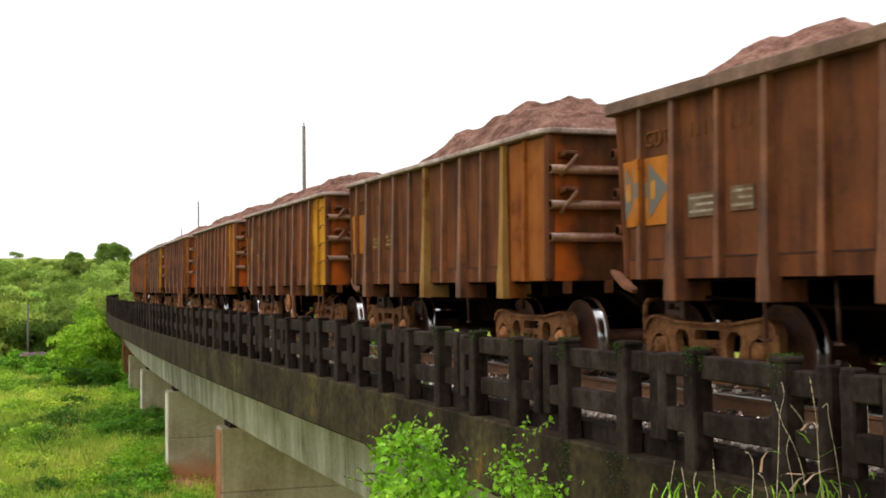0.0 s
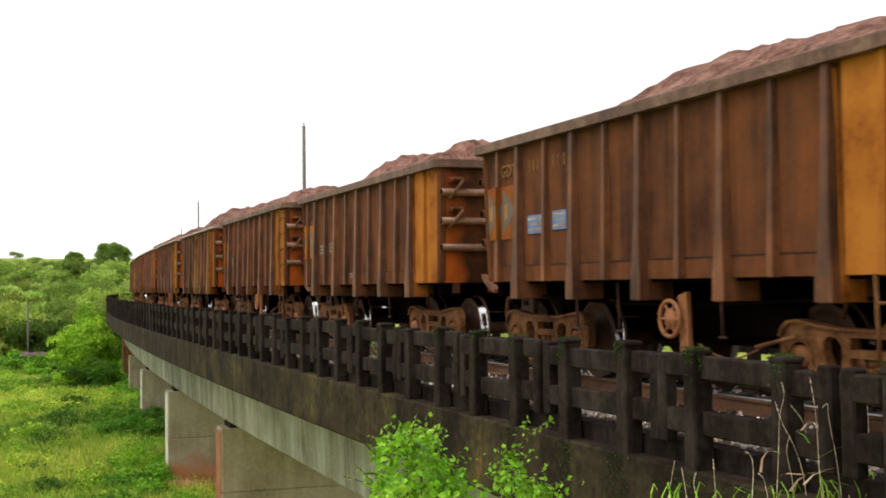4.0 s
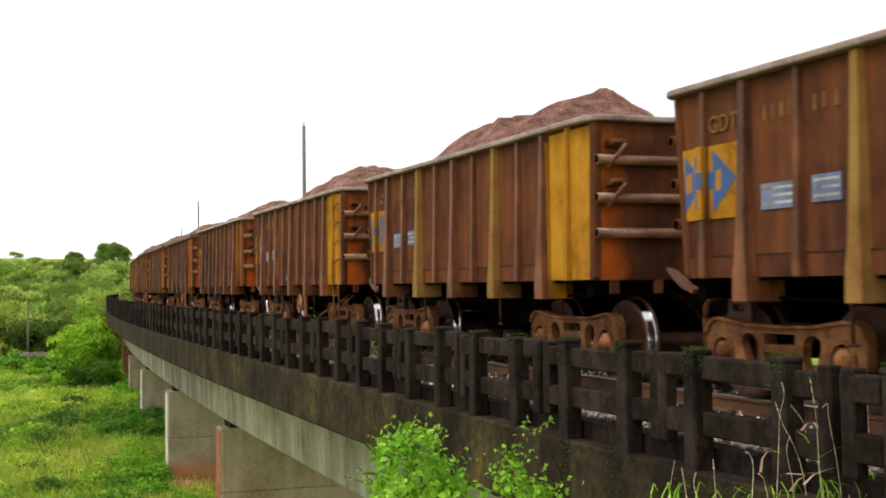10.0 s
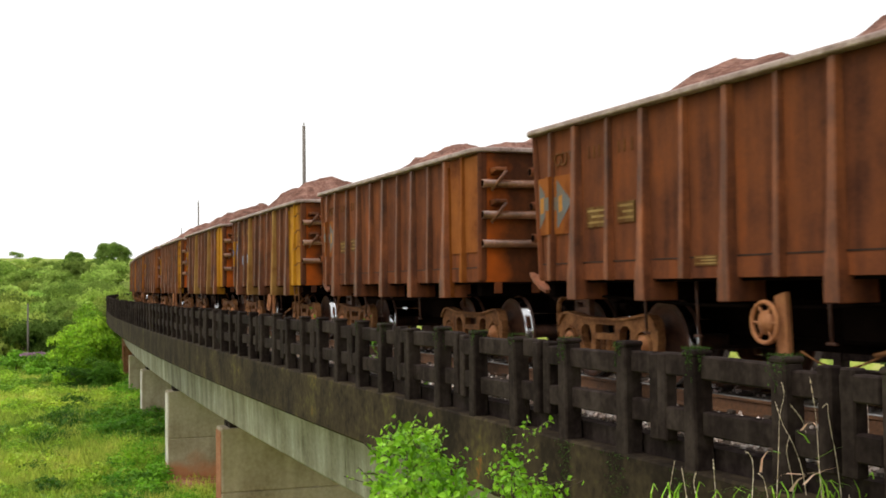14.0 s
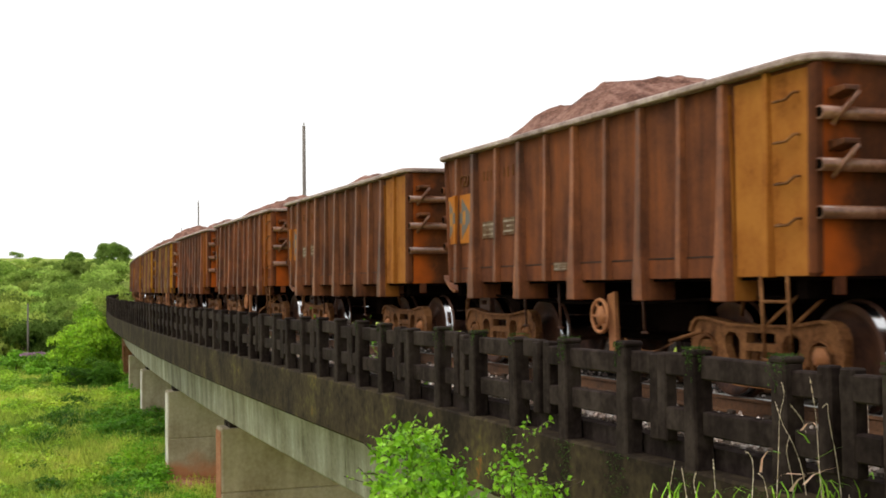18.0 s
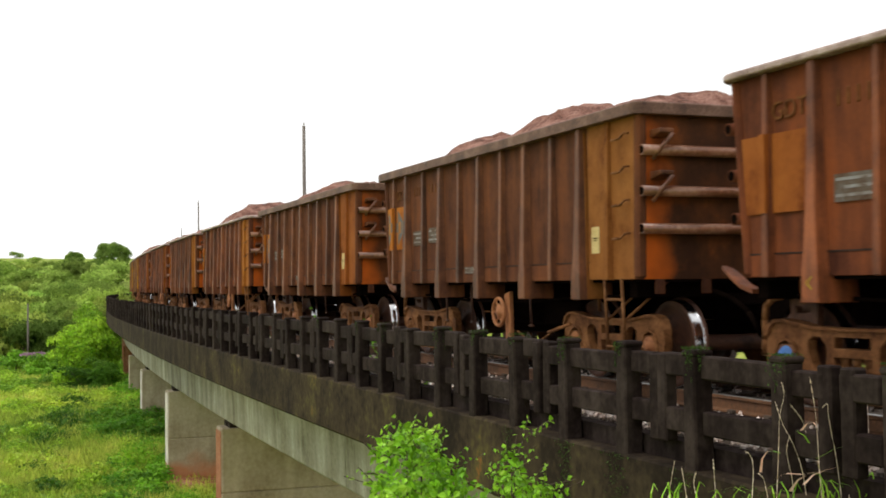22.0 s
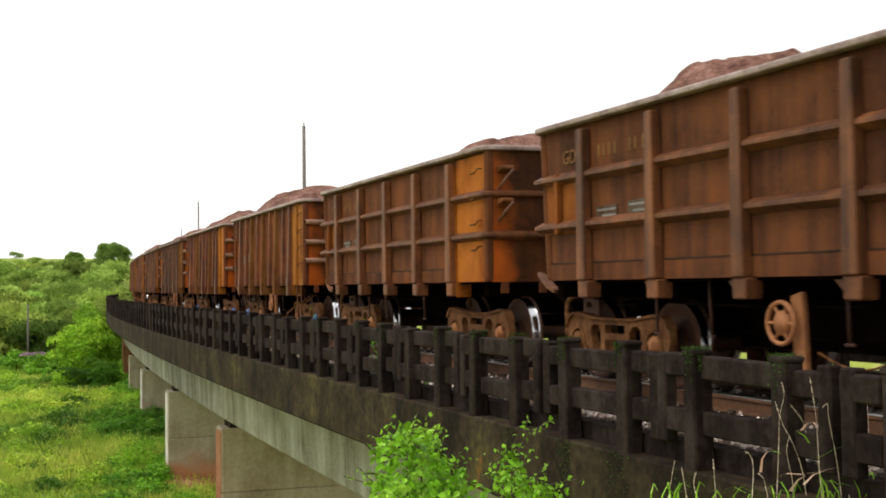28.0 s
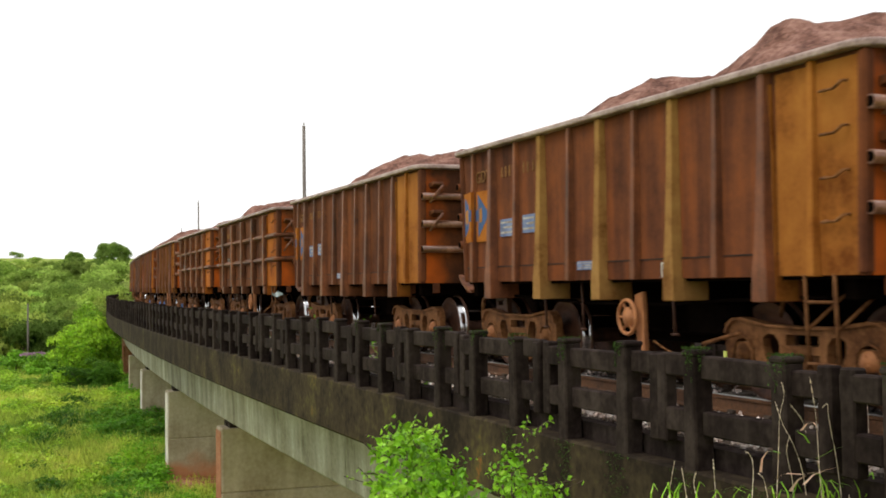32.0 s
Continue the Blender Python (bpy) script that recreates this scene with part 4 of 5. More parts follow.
# heaps of ore: where each rises along its wagon, how high, how long
HEAPS_BY = {9: ((-1.62, .57, 1.71), (.8, .28, .79)), 8: ((-2.19, .41, .98), (-.44, .39, .86), (2.41, .47, .83)), 7: ((-2.48, .42, .4), (.27, .47, .86)),
            6: ((-2.49, .30, 1.28), (0, .40, 1.44)), 5: ((-2.08, .36, .62), (.15, .33, 1.5)), 4: ((-2.69, .21, .51), (-.96, .52, 1.57)),
            3: ((-1.64, .27, .40), (-.81, .34, 1.32), (1.16, .44, .94)), 2: ((-1.76, .42, .7), (-.5, .36, .8), (.9, .42, .9)), 1: ((-3.3, .20, .77), (.05, .38, 1.73)),
            0: ((-1.7, .42, .8), (1.2, .38, 1.0)), -1: ((1.09, .31, 1.1),), -2: ((1.9, .42, .9), (.4, .42, .8), (-2.2, .15, .8)), -3: ((-3.1, .12, .5), (.6, .36, .8), (2.2, .30, .5)),
            -4: ((-3.3, .26, 1.0), (-.9, .40, 1.0), (1.75, .36, .9)), -5: ((-1.4, .44, 1.09), (1.5, .42, 1.3)), -6: ((2.3, .40, .6), (.8, .48, .9), (-.7, .36, .6)),
            -7: ((-2.4, .34, .5),), -8: ((-3.0, .24, .9), (1.6, .38, .4), (.3, .2, 1.2)), -9: ((-2.59, .22, 1.04), (-.93, .32, 1.24), (.25, .24, .52)), -10: ((-2.4, .50, .9), (.55, .44, .75))}
HEAPS = list(HEAPS_BY.values())
HEAP_OF = {j: i for i, j in enumerate(HEAPS_BY)}
heap_me = []
for i, peaks in enumerate(HEAPS):
    nx, ny = 84, 26
    v = []
    for b in range(ny + 1):
        for a_ in range(nx + 1):
            x, y = -4.13 + 8.26 * a_ / nx, -1.44 + 2.88 * b / ny
            across = max(0.0, 1 - (abs(y) / (1.46 if y > 0 else 1.25)) ** 2.2)
            up = sum(h * math.exp(-((x - c) / (w * 1.25)) ** 2) for c, h, w in peaks) * across ** 0.8
            ends = min(1.0, (4.15 - abs(x)) / 0.8)
            z = 2.90 + 1.5 * up * ends + 0.06 * ends
            z += (0.02 + 0.12 * min(1, up * 3)) * noise.fractal(Vector((x * 1.5 + i * 9, y * 1.5, i * 3.1)), 1.0, 2.0, 5) * ends
            z += 0.08 * (noise.turbulence(Vector((x * 5, y * 5 + i * 5, 1.7)), 4, True) - .3) * ends * min(1, .3 + up * 2)
            v.append((x, y, z))
    k = nx + 1
    heap_me.append(Shape().add(v, [(b * k + a_, b * k + a_ + 1, (b + 1) * k + a_ + 1, (b + 1) * k + a_) for b in range(ny) for a_ in range(nx)], 0, False).mesh("ore_load", [ORE]))

YELLOW, AMBER, OCHRE, RUSTY, KHAKI = (.58, .275, .020), (.52, .185, .026), (.42, .160, .028), (.33, .105, .02), (.38, .21, .062)
BRIGHT, DUN = (.50, .16, .021), (.31, .125, .030)
# wagon number: (paint behind, full height, paint ahead, arrow mark, body tint, heap)
WAGONS = {9: (RUSTY, 1, OCHRE, 0, (1, .95, .88), 0), 10: (YELLOW, 1, OCHRE, 1, (1.05, .95, .88), 1), 11: (OCHRE, 1, OCHRE, 1, (1.1, .95, .85), 1),
          8: (OCHRE, 1, AMBER, 1, (.92, .86, .80), 3), 7: (AMBER, 1, AMBER, 1, (.92, .92, .90), 4), 6: (AMBER, 1, RUSTY, 1, (.95, .95, .9), 1), 5: (RUSTY, 1, YELLOW, 1, (1.05, 1, .95), 4),
          4: (YELLOW, 1, YELLOW, 1, (1.0, .95, .9), 0), 3: (YELLOW, 1, YELLOW, 1, (1.05, .98, .95), 0), 2: (YELLOW, 1, YELLOW, 1, (1.0, .95, .95), 5), 1: (RUSTY, 0, RUSTY, 1, (1.1, .95, .85), 1),
          0: (RUSTY, 0, RUSTY, 1, (1.1, .95, .85), 2), -1: (OCHRE, 1, AMBER, 1, (1, .95, .9), 4), -2: (OCHRE, 1, AMBER, 1, (1, .92, .9), 1), -3: (RUSTY, 1, AMBER, 1, (.96, .95, .94), 2),
          -4: (DUN, 1, AMBER, 1, (.84, .86, .90), 0), -5: (AMBER, 1, RUSTY, 0, (1.15, .95, .85), 5), -6: (OCHRE, 1, RUSTY, 0, (1.12, .98, .85), 3), -7: (BRIGHT, 1, RUSTY, 1, (1, .98, .9), 2),
          -8: (BRIGHT, 1, RUSTY, 1, (.95, .95, .9), 4), -9: (OCHRE, 1, AMBER, 1, (1, .95, .9), 5), -10: (OCHRE, 1, AMBER, 1, (1.05, .95, .88), 0)}
PALE_RIBS = {3: (1, 3), 2: (1, 3), 9: (2, 4), -10: (1, 2, 3), -6: (1, 2, 3), -5: (1, 3)}
PAINTS = (YELLOW, AMBER, OCHRE, RUSTY)
wagons = {}


def wagon(j):
    r = random.Random(100 + j)
    rear, full, front, marked, tint, heap = WAGONS.get(j, (r.choice(PAINTS), r.random() < .6, r.choice(PAINTS), 1, (r.uniform(.9, 1.1), .95, .9), r.randrange(6)))
    framed, ladder = j in (-7, -8), j % 2 == 0
    hue = {YELLOW: "yellow", AMBER: "orange", OCHRE: "ochre", RUSTY: "faded orange", BRIGHT: "bright orange", DUN: "dull ochre"}[rear]
    w = holder("ore_wagon")
    words = ("framed" if framed else "ribbed") + " rusty ore wagon, " + hue + " rear" + (" with ladder" if ladder else "") + ", heaped with ore"
    tagged(w, words, "freight wagon", "wagons of the ore train")
    made = []

    def put(name, key, label="", m=None, colour=tint, parent=w):
        me = SH[key]
        ob = part(name, me[j % 4] if isinstance(me, list) else me, parent, label, m)
        ob.color = (*colour, 1)
        return ob
    for y in (1, -1):
        put("side_wall", ("side", y))
        if y > 0:
            put("foot_strip", ("strip", y))
            put("weld_bead", ("bead", y))
        for i, x in enumerate(WIDE):
            if framed:
                put("stanchion", ("stanchion", y), "", pose(x, 0, 0))
            elif y > 0 and i in PALE_RIBS.get(j, ()):
                put("rib", ("wide_pale", y), "pale khaki-painted rib", pose(x, 0, 0), KHAKI if j > -5 or j < -6 else (.24, .10, .03))
            else:
                put("rib", ("wide_end", y, 1 if x > 0 else -1) if abs(x) > 2 else ("wide", y), "", pose(x, 0, 0))
        if not framed:
            for x in NARROW:
                painted = y > 0 and x < -3
                put("rib", ("narrow_paint" if painted else "narrow", y), "", pose(x, 0, 0), rear if painted else tint)
        for e in (1, -1):
            put("corner_post", ("corner", y, e))
    for e in (1, -1):
        put("end_wall", ("end", e))
        put("headstock", ("headstock", e))
        for y in (1.24, 0.66, -0.66, -1.24):
            put("end_tab", ("tab", e), "", pose(0, y, 0))
        if not framed:
            for z in PIPES:
                put("end_pipe", ("pipe", e, z), "worn rusty end pipe")
        if j not in (-5, -6):
            for z in STEPS:
                for flip in (1, -1):
                    m = None if flip > 0 else pose(0, -2.5, 0)
                    q = put("step_plate", ("step", e, z), "", m)
                    put("step_strut", ("strut", e, z), "", None, tint, q)
        put("coupler", ("coupler", e))
        put("air_hose", ("hose", e))
    put("top_rim", "rim_deep" if j in (8, 7, 6, -3, -4) else "rim", "pale worn steel rim", pose(0, 0, 0.05 if j == 8 else 0))
    if framed:
        put("wrap_rail", ("wrap", 0))
        put("wrap_rail", ("wrap", 1))
    put("uncoupling_plate", "lever", "bent tan steel plate")
    put("end_bracket", "end_bracket")
    put("bent_pipe", "end_pipe_bend", "bent brown pipe")
    put("brake_strut", "brake_strut")
    put("air_pipe", "air_pipe")
    for x in (1.9, .9, -1.1):
        put("pipe_hanger", "hanger", "", pose(x, 0, 0))
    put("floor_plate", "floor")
    put("underframe", "frame", "underframe with the shade beneath it in its near-black colour")
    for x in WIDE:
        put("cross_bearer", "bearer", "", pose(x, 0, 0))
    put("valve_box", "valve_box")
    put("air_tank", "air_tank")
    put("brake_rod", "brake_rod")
    put("painted_panel", ("panel", "rear_full" if full else "rear_low"), hue + " painted rear panel", None, rear)
    put("painted_panel", ("panel", "front"), "painted front panel", None, front)
    if marked and not framed:
        put("arrow_mark", *(("logo", "blue arrow mark") if j in (5, 4, 3, 2, -9, -10) else ("logo_faded", "faded grey-blue arrow mark")))
    fresh = j in (6, 5, 4, 3, 2, -9, -10)
    mark_tint = (.62, .42, .16) if j in (1, 0, 9, 10, 11) else (.55, .56, .58) if j in (-3, -4, -5, -6, -7, -8) else (.66, .58, .48)
    kind_of, plate_words = ("data", "blue plate with pale bars") if fresh else ("data_worn", "worn pale plate with faint bars")
    if fresh:
        mark_tint = (1, 1, 1)
    put("data_plate", (kind_of, "a"), plate_words, None, mark_tint)
    put("data_plate", (kind_of, "b"), plate_words, None, mark_tint)
    if j in (7, 4, 0, -2, -3, -4, -9, -10, 12):
        put("data_plate", (kind_of, "c"), "small pale plate", None, mark_tint)
    lettered = (1, 1, 1) if fresh or framed else (.55, .42, .35)
    put("code_letters", "code", "raised letters", None, lettered)
    for x in (2.74, 2.62, 2.50, 2.38, 2.06, 1.94, 1.78):
        put("figure_bar", ("figure", x), "", None, lettered)
    if j in (-5, -6):
        put("painted_letter", "letter", "yellow painted letter B", None, (.75, .5, .03))
        for x in (3.0, -3.0):
            put("chalk_arrow", ("chalk", x), "yellow chalked arrow", None, (.50, .38, .04))
    if j in (4, 3, -3, -9, -10):
        q = put("letter_patch", "letter_patch", "small white patch", None, (1.6, 1.55, 1.4))
        put("patch_letter", "patch_letter", "dark letter E", None, tint, q)
    if j in (-3, -4):
        put("paper_placard", "placard", "cream paper placard")
    if ladder or framed:
        for z in (2.72, 2.36, 2.0, 1.64):
            put("rung", ("rung", z))
    if ladder:
        put("ladder", "ladder", "hanging step ladder")
        bw = put("brake_wheel", "brake_wheel", "orange spoked hand-brake wheel", pose(-0.38, 1.43, 0.79))
        put("brake_bracket", "brake_bracket", "", None, tint, bw)
        put("brake_chain", "brake_chain", "", None, tint, bw)
        put("pull_rod", "pull_rod", "", None, tint, bw)
        put("gear_case", "gear_case", "", None, tint, bw)
        for i in range(6):
            put("spoke", "spoke", "", pose(0, 0, 0, 0, 60 * i, 0), tint, bw)
    if j == -8:
        put("plastic_sheet", "bag", "crumpled pale plastic sheet caught on the ladder")
    load = part("ore_load", heap_me[HEAP_OF.get(j, heap)], w, "heaped reddish-brown iron ore")
    for c in (3.03, -3.00):
        for y in (1, -1):
            put("side_frame", ("side_frame", y), "dusty cast side frame", pose(c, 0, 0))
            put("spring_nest", ("spring", y), "", pose(c, 0, 0))
            put("bolster_end", ("bolster_end", y), "", pose(c, 0, 0))
        put("bolster", "bolster", "", pose(c, 0, 0))
        for x in (c + 0.87, c - 0.87):
            ws = holder("wheelset")
            ws.parent, ws.matrix_basis = w, pose(x, 0, 0.484)
            put("axle", "axle", "", None, tint, ws)
            for y in (1, -1):
                put("wheel", ("wheel", y), "wheel with a bright polished tread", None, tint, ws)
                put("axle_box", ("adapter", y), "", pose(x, 0, 0.484))
                blue = y > 0 and j in (-5, -6) and abs(x) > 3
                put("bearing_cap", ("cap_blue" if blue else "cap_red" if r.random() < .6 else "cap", y), "blue bearing cap" if blue else "", None, tint, ws)
            made.append(ws)
    wagons[j] = (w, made)


for j in range(-12, 20):
    wagon(j)


# how far along the line the middle of wagon 0 stands: an even pace that slackens a little
PITCH = 10.13


def run(t):
    u = (t - 16) / 16
    return 24.235 + u * (93.213 + u * (-1.777 + u * (0.2245 + u * 0.394)))


def stand(s):
    a, b = spot(s + 3.03), spot(s - 3.03)
    d = a - b
    return Matrix.Translation((a + b) / 2) @ Matrix.Rotation(math.atan2(d.y, d.x), 4, "Z")


# ---- plants ----
def quick_mesh(name, verts, faces, mats, index=None):
    me = bpy.data.meshes.new(name)
    me.from_pydata([tuple(p) for p in verts], [], faces)
    for m in mats:
        me.materials.append(m)
    if index is not None:
        me.polygons.foreach_set("material_index", index)
    me.update()
    return me


def leaf_cloud(rs, lobes, count, size, flat=0.0):
    """Small folded leaf pairs spread over and inside a set of lobes (x, y, z, rx, ry, rz)."""
    v, f = [], []
    weight = [l[3] * l[4] + l[4] * l[5] + l[3] * l[5] for l in lobes]
    for k in rs.choices(range(len(lobes)), weight, k=count):
        cx, cy, cz, rx, ry, rz = lobes[k]
        d = Vector((rs.gauss(0, 1), rs.gauss(0, 1), rs.gauss(0, 1))).normalized()
        if d.z < -0.35:
            d.z *= -0.6
        r = 1.0 - 0.35 * rs.random() ** 2
        bump = 1 + 0.22 * noise.noise(Vector((d.x * 2.3 + cx, d.y * 2.3 + cy, d.z * 2.3 + k)))
        c = Vector((cx + d.x * rx * r * bump, cy + d.y * ry * r * bump, cz + d.z * rz * r * bump))
        q = (d + Vector((rs.gauss(0, .7), rs.gauss(0, .7), rs.gauss(0, .7) + flat))).normalized().to_track_quat("Z", "Y").to_matrix()
        a = rs.uniform(0, 6.28)
        u, w = q @ Vector((math.cos(a), math.sin(a), 0)), q @ Vector((-math.sin(a), math.cos(a), 0))
        n = q @ Vector((0, 0, 1))
        s = size * rs.uniform(.55, 1.35)
        o = len(v)
        v += [c - u * s * .5, c + w * s * .28 + n * s * .1, c + u * s * .55, c - w * s * .28 + n * s * .1]
        f.append((o, o + 1, o + 2, o + 3))
    return v, f


def tree_meshes(seed, tall, wide, leaf, count, mat, lobes_n=11, trunk_share=0.38, skirt=0):
    rs = random.Random(seed)
    lobes = []
    for i in range(lobes_n):
        a, q = rs.uniform(0, 6.28), math.sqrt(rs.random())
        z = tall * (trunk_share + (1 - trunk_share) * rs.uniform(.1, .82))
        r = wide * rs.uniform(.26, .46)
        lobes.append((wide * .62 * q * math.cos(a), wide * .62 * q * math.sin(a), z, r, r * rs.uniform(.8, 1.1), r * rs.uniform(.55, .8)))
    lobes.append((0, 0, tall * .62, wide * .5, wide * .5, tall * .22))
    for i in range(skirt):
        a = 6.283 * i / skirt
        lobes.append((wide * .5 * math.cos(a), wide * .5 * math.sin(a), tall * rs.uniform(.14, .30), wide * .38, wide * .38, tall * .17))
    v, f = leaf_cloud(rs, lobes, count, leaf)
    crown = quick_mesh("crown", v, f, [mat])
    s = Shape()
    s.tube((0, 0, -.4), (.05 * tall * .1, 0, tall * .5), tall * .028, tall * .016, 8)
    for l in lobes[:7]:
        s.tube((0, 0, tall * rs.uniform(.2, .45)), (l[0] * .85, l[1] * .85, l[2]), tall * .013, tall * .004, 6)
    return s.mesh("trunk", [BARK]), crown


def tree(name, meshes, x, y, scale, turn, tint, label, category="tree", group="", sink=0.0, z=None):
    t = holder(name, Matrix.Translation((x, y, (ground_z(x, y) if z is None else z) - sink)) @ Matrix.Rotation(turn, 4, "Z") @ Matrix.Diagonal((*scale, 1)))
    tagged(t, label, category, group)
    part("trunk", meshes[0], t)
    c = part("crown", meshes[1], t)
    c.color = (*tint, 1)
    return t


rt = random.Random(21)
WOOD = [tree_meshes(31 + i, 5.0, 3.2 + .4 * (i % 3), .30, 3000, LEAF_W, 16, .10) for i in range(5)]
SCRUB = [tree_meshes(51 + i, 2.4, 1.9, .22, 1500, LEAF_B, 9, .08) for i in range(3)]

HEDGE = [tree_meshes(61 + i, 2.4, 2.1, .26, 1400, LEAF_W, 10, .05) for i in range(3)]


def round_tree(seed, tall, wide):
    """A dense dome of leaves that comes down to the grass."""
    rs = random.Random(seed)
    lobes = [(0, 0, tall * .45, wide * .74, wide * .74, tall * .44)]
    for i in range(26):
        a, e = rs.uniform(0, 6.28), rs.uniform(-.25, 1.2)
        q = rs.uniform(.18, .30) * wide
        lobes.append((wide * .78 * math.cos(a) * math.cos(e), wide * .78 * math.sin(a) * math.cos(e), tall * (.44 + .42 * math.sin(e)), q, q, q * .9))
    v, f = leaf_cloud(rs, lobes, 9000, .25)
    s = Shape()
    s.tube((0, 0, -.4), (0, 0, tall * .5), tall * .03, tall * .016, 8)
    for k in lobes[1:7]:
        s.tube((0, 0, tall * .2), (k[0] * .8, k[1] * .8, k[2]), tall * .013, tall * .004, 6)
    return s.mesh("trunk", [BARK]), quick_mesh("crown", v, f, [LEAF_W])


ROUND = round_tree(91, 4.2, 2.9)

# trees on the skyline, most tints greyed and lightened to carry the haze
tree("tree", ROUND, -50.0, 180, (1.12, 1.12, 1.2), 0.4, (.66, .72, .74), "round dark green tree on the hill crest", z=3.3)
tree("tree", WOOD[2], -45.5, 183, (.45, .45, .35), 1.4, (.62, .75, .6), "small dark green tree on the hill crest", sink=.5)
tree("tree", ROUND, -61.7, 200, (.6, .6, .85), 2.0, (.66, .72, .74), "small dark tree on the hill crest", z=4.1)
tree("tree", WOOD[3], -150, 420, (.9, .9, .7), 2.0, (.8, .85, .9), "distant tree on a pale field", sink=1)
for x, y, k in ((-50.6, 178.0, 1.5), (-48.9, 178.4, 1.3), (-52.2, 178.6, 1.1)):
    tree("shrub", HEDGE[rt.randrange(3)], x, y, (k, k, k * .9), rt.uniform(0, 6), (.62, .68, .66), "dark green bush at the foot of the hill-crest tree", "shrub", sink=.4)
# the wood on the slope; higher trees tinted paler, haze put into the colour
for i in range(170):
    y = 98 + 78 * rt.random() ** 0.9
    x = -y * rt.uniform(.25, .39) - 2
    k = rt.uniform(.5, .85) * (1 if y < 135 else .5)
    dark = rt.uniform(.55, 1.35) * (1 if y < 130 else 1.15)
    if y > 150 and x > -y * .31:
        continue
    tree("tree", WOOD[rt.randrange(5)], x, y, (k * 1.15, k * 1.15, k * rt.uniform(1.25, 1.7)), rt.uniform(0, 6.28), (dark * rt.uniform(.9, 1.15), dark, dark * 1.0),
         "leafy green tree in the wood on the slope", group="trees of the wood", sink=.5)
for x, y, k in ((-37.5, 104, 1.0), (-35.0, 108, .9), (-39.5, 109, 1.05)):
    tree("tree", WOOD[rt.randrange(5)], x, y, (k, k, k * .8), rt.uniform(0, 6), (.45, .5, .45), "dark dense tree at the edge of the meadow", group="trees of the wood", sink=.6)
for x, y, k in ((-34.8, 99, .95), (-33.2, 100.5, .9), (-36.4, 101, 1.0), (-32.6, 99, .6)):
    tree("tree", WOOD[rt.randrange(5)], x, y, (k, k, k), rt.uniform(0, 6), (.36, .42, .40), "dark dense tree at the edge of the meadow", group="trees of the wood", sink=.6)
for i in range(46):
    y = rt.uniform(166, 205)
    x = -y * rt.uniform(.262, .40)
    k, g = rt.uniform(.3, .85), rt.uniform(.6, 1.1)
    tree("shrub", HEDGE[rt.randrange(3)], x, y, (k * 1.3, k * 1.3, k * .8), rt.uniform(0, 6), (g, g, g), "pale green bush on the hill field", "shrub", "bushes of the hill field", sink=.3)
for i in range(105):
    y = rt.uniform(112, 168)
    x = -y * rt.uniform(.262, .40)
    k = rt.uniform(.9, 1.9)
    if y > 158 and x > -y * .31 and rt.random() < .7:
        continue
    g = rt.uniform(.5, 1.1)
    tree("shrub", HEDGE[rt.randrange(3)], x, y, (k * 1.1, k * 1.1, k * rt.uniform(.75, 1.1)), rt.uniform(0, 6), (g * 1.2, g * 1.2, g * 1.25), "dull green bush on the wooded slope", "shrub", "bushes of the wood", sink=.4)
# fresh shrubs at the foot of the wood and beside the viaduct
for i in range(44):
    y = rt.uniform(84, 150)
    x = -y * rt.uniform(.262, .385)
    k = rt.uniform(.6, 1.3)
    g = rt.uniform(.65, 1.15)
    tree("shrub", SCRUB[rt.randrange(3)], x, y, (k, k, k * rt.uniform(.6, .9)), rt.uniform(0, 6), (g, g, g), "bright green leafy shrub on the slope", "shrub", "shrubs on the slope", sink=.3)
BIG = tree_meshes(77, 4.6, 2.3, .21, 5200, LEAF_B, 15, .06)
tree("shrub", BIG, -22.4, 74.0, (1.05, 1.05, 1.15), .7, (1.5, 1.25, .95), "large fresh green shrub beside the viaduct", "shrub", sink=.7)
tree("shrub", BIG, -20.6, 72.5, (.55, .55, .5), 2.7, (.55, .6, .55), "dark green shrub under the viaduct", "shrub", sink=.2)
tree("shrub", BIG, -24.0, 78.0, (.8, .8, .7), 4.1, (.95, 1.0, .9), "fresh green shrub at the meadow's edge", "shrub", sink=.2)
tree("shrub", BIG, -23.2, 80.0, (.95, .95, 1.32), 1.9, (1.1, 1.0, .8), "tall fresh green shrub against the viaduct", "shrub", sink=.5)
tree("shrub", BIG, -24.9, 81.0, (.7, .7, .75), 5.1, (.5, .56, .5), "dark green shrub at the meadow's edge", "shrub", sink=.3)
# two shrubs added, tinted dark to paint the shaded hollow below the big one
tree("shrub", BIG, -21.7, 71.9, (.72, .4, .40), 3.3, (.30, .38, .30), "added shrub tinted dark for the shaded hollow under the fresh green one", "shrub", sink=.2)
tree("shrub", BIG, -20.3, 71.4, (.5, .4, .42), 0.6, (.42, .52, .40), "added shrub tinted dark green for the shade at the fresh green one's foot", "shrub", sink=.2)
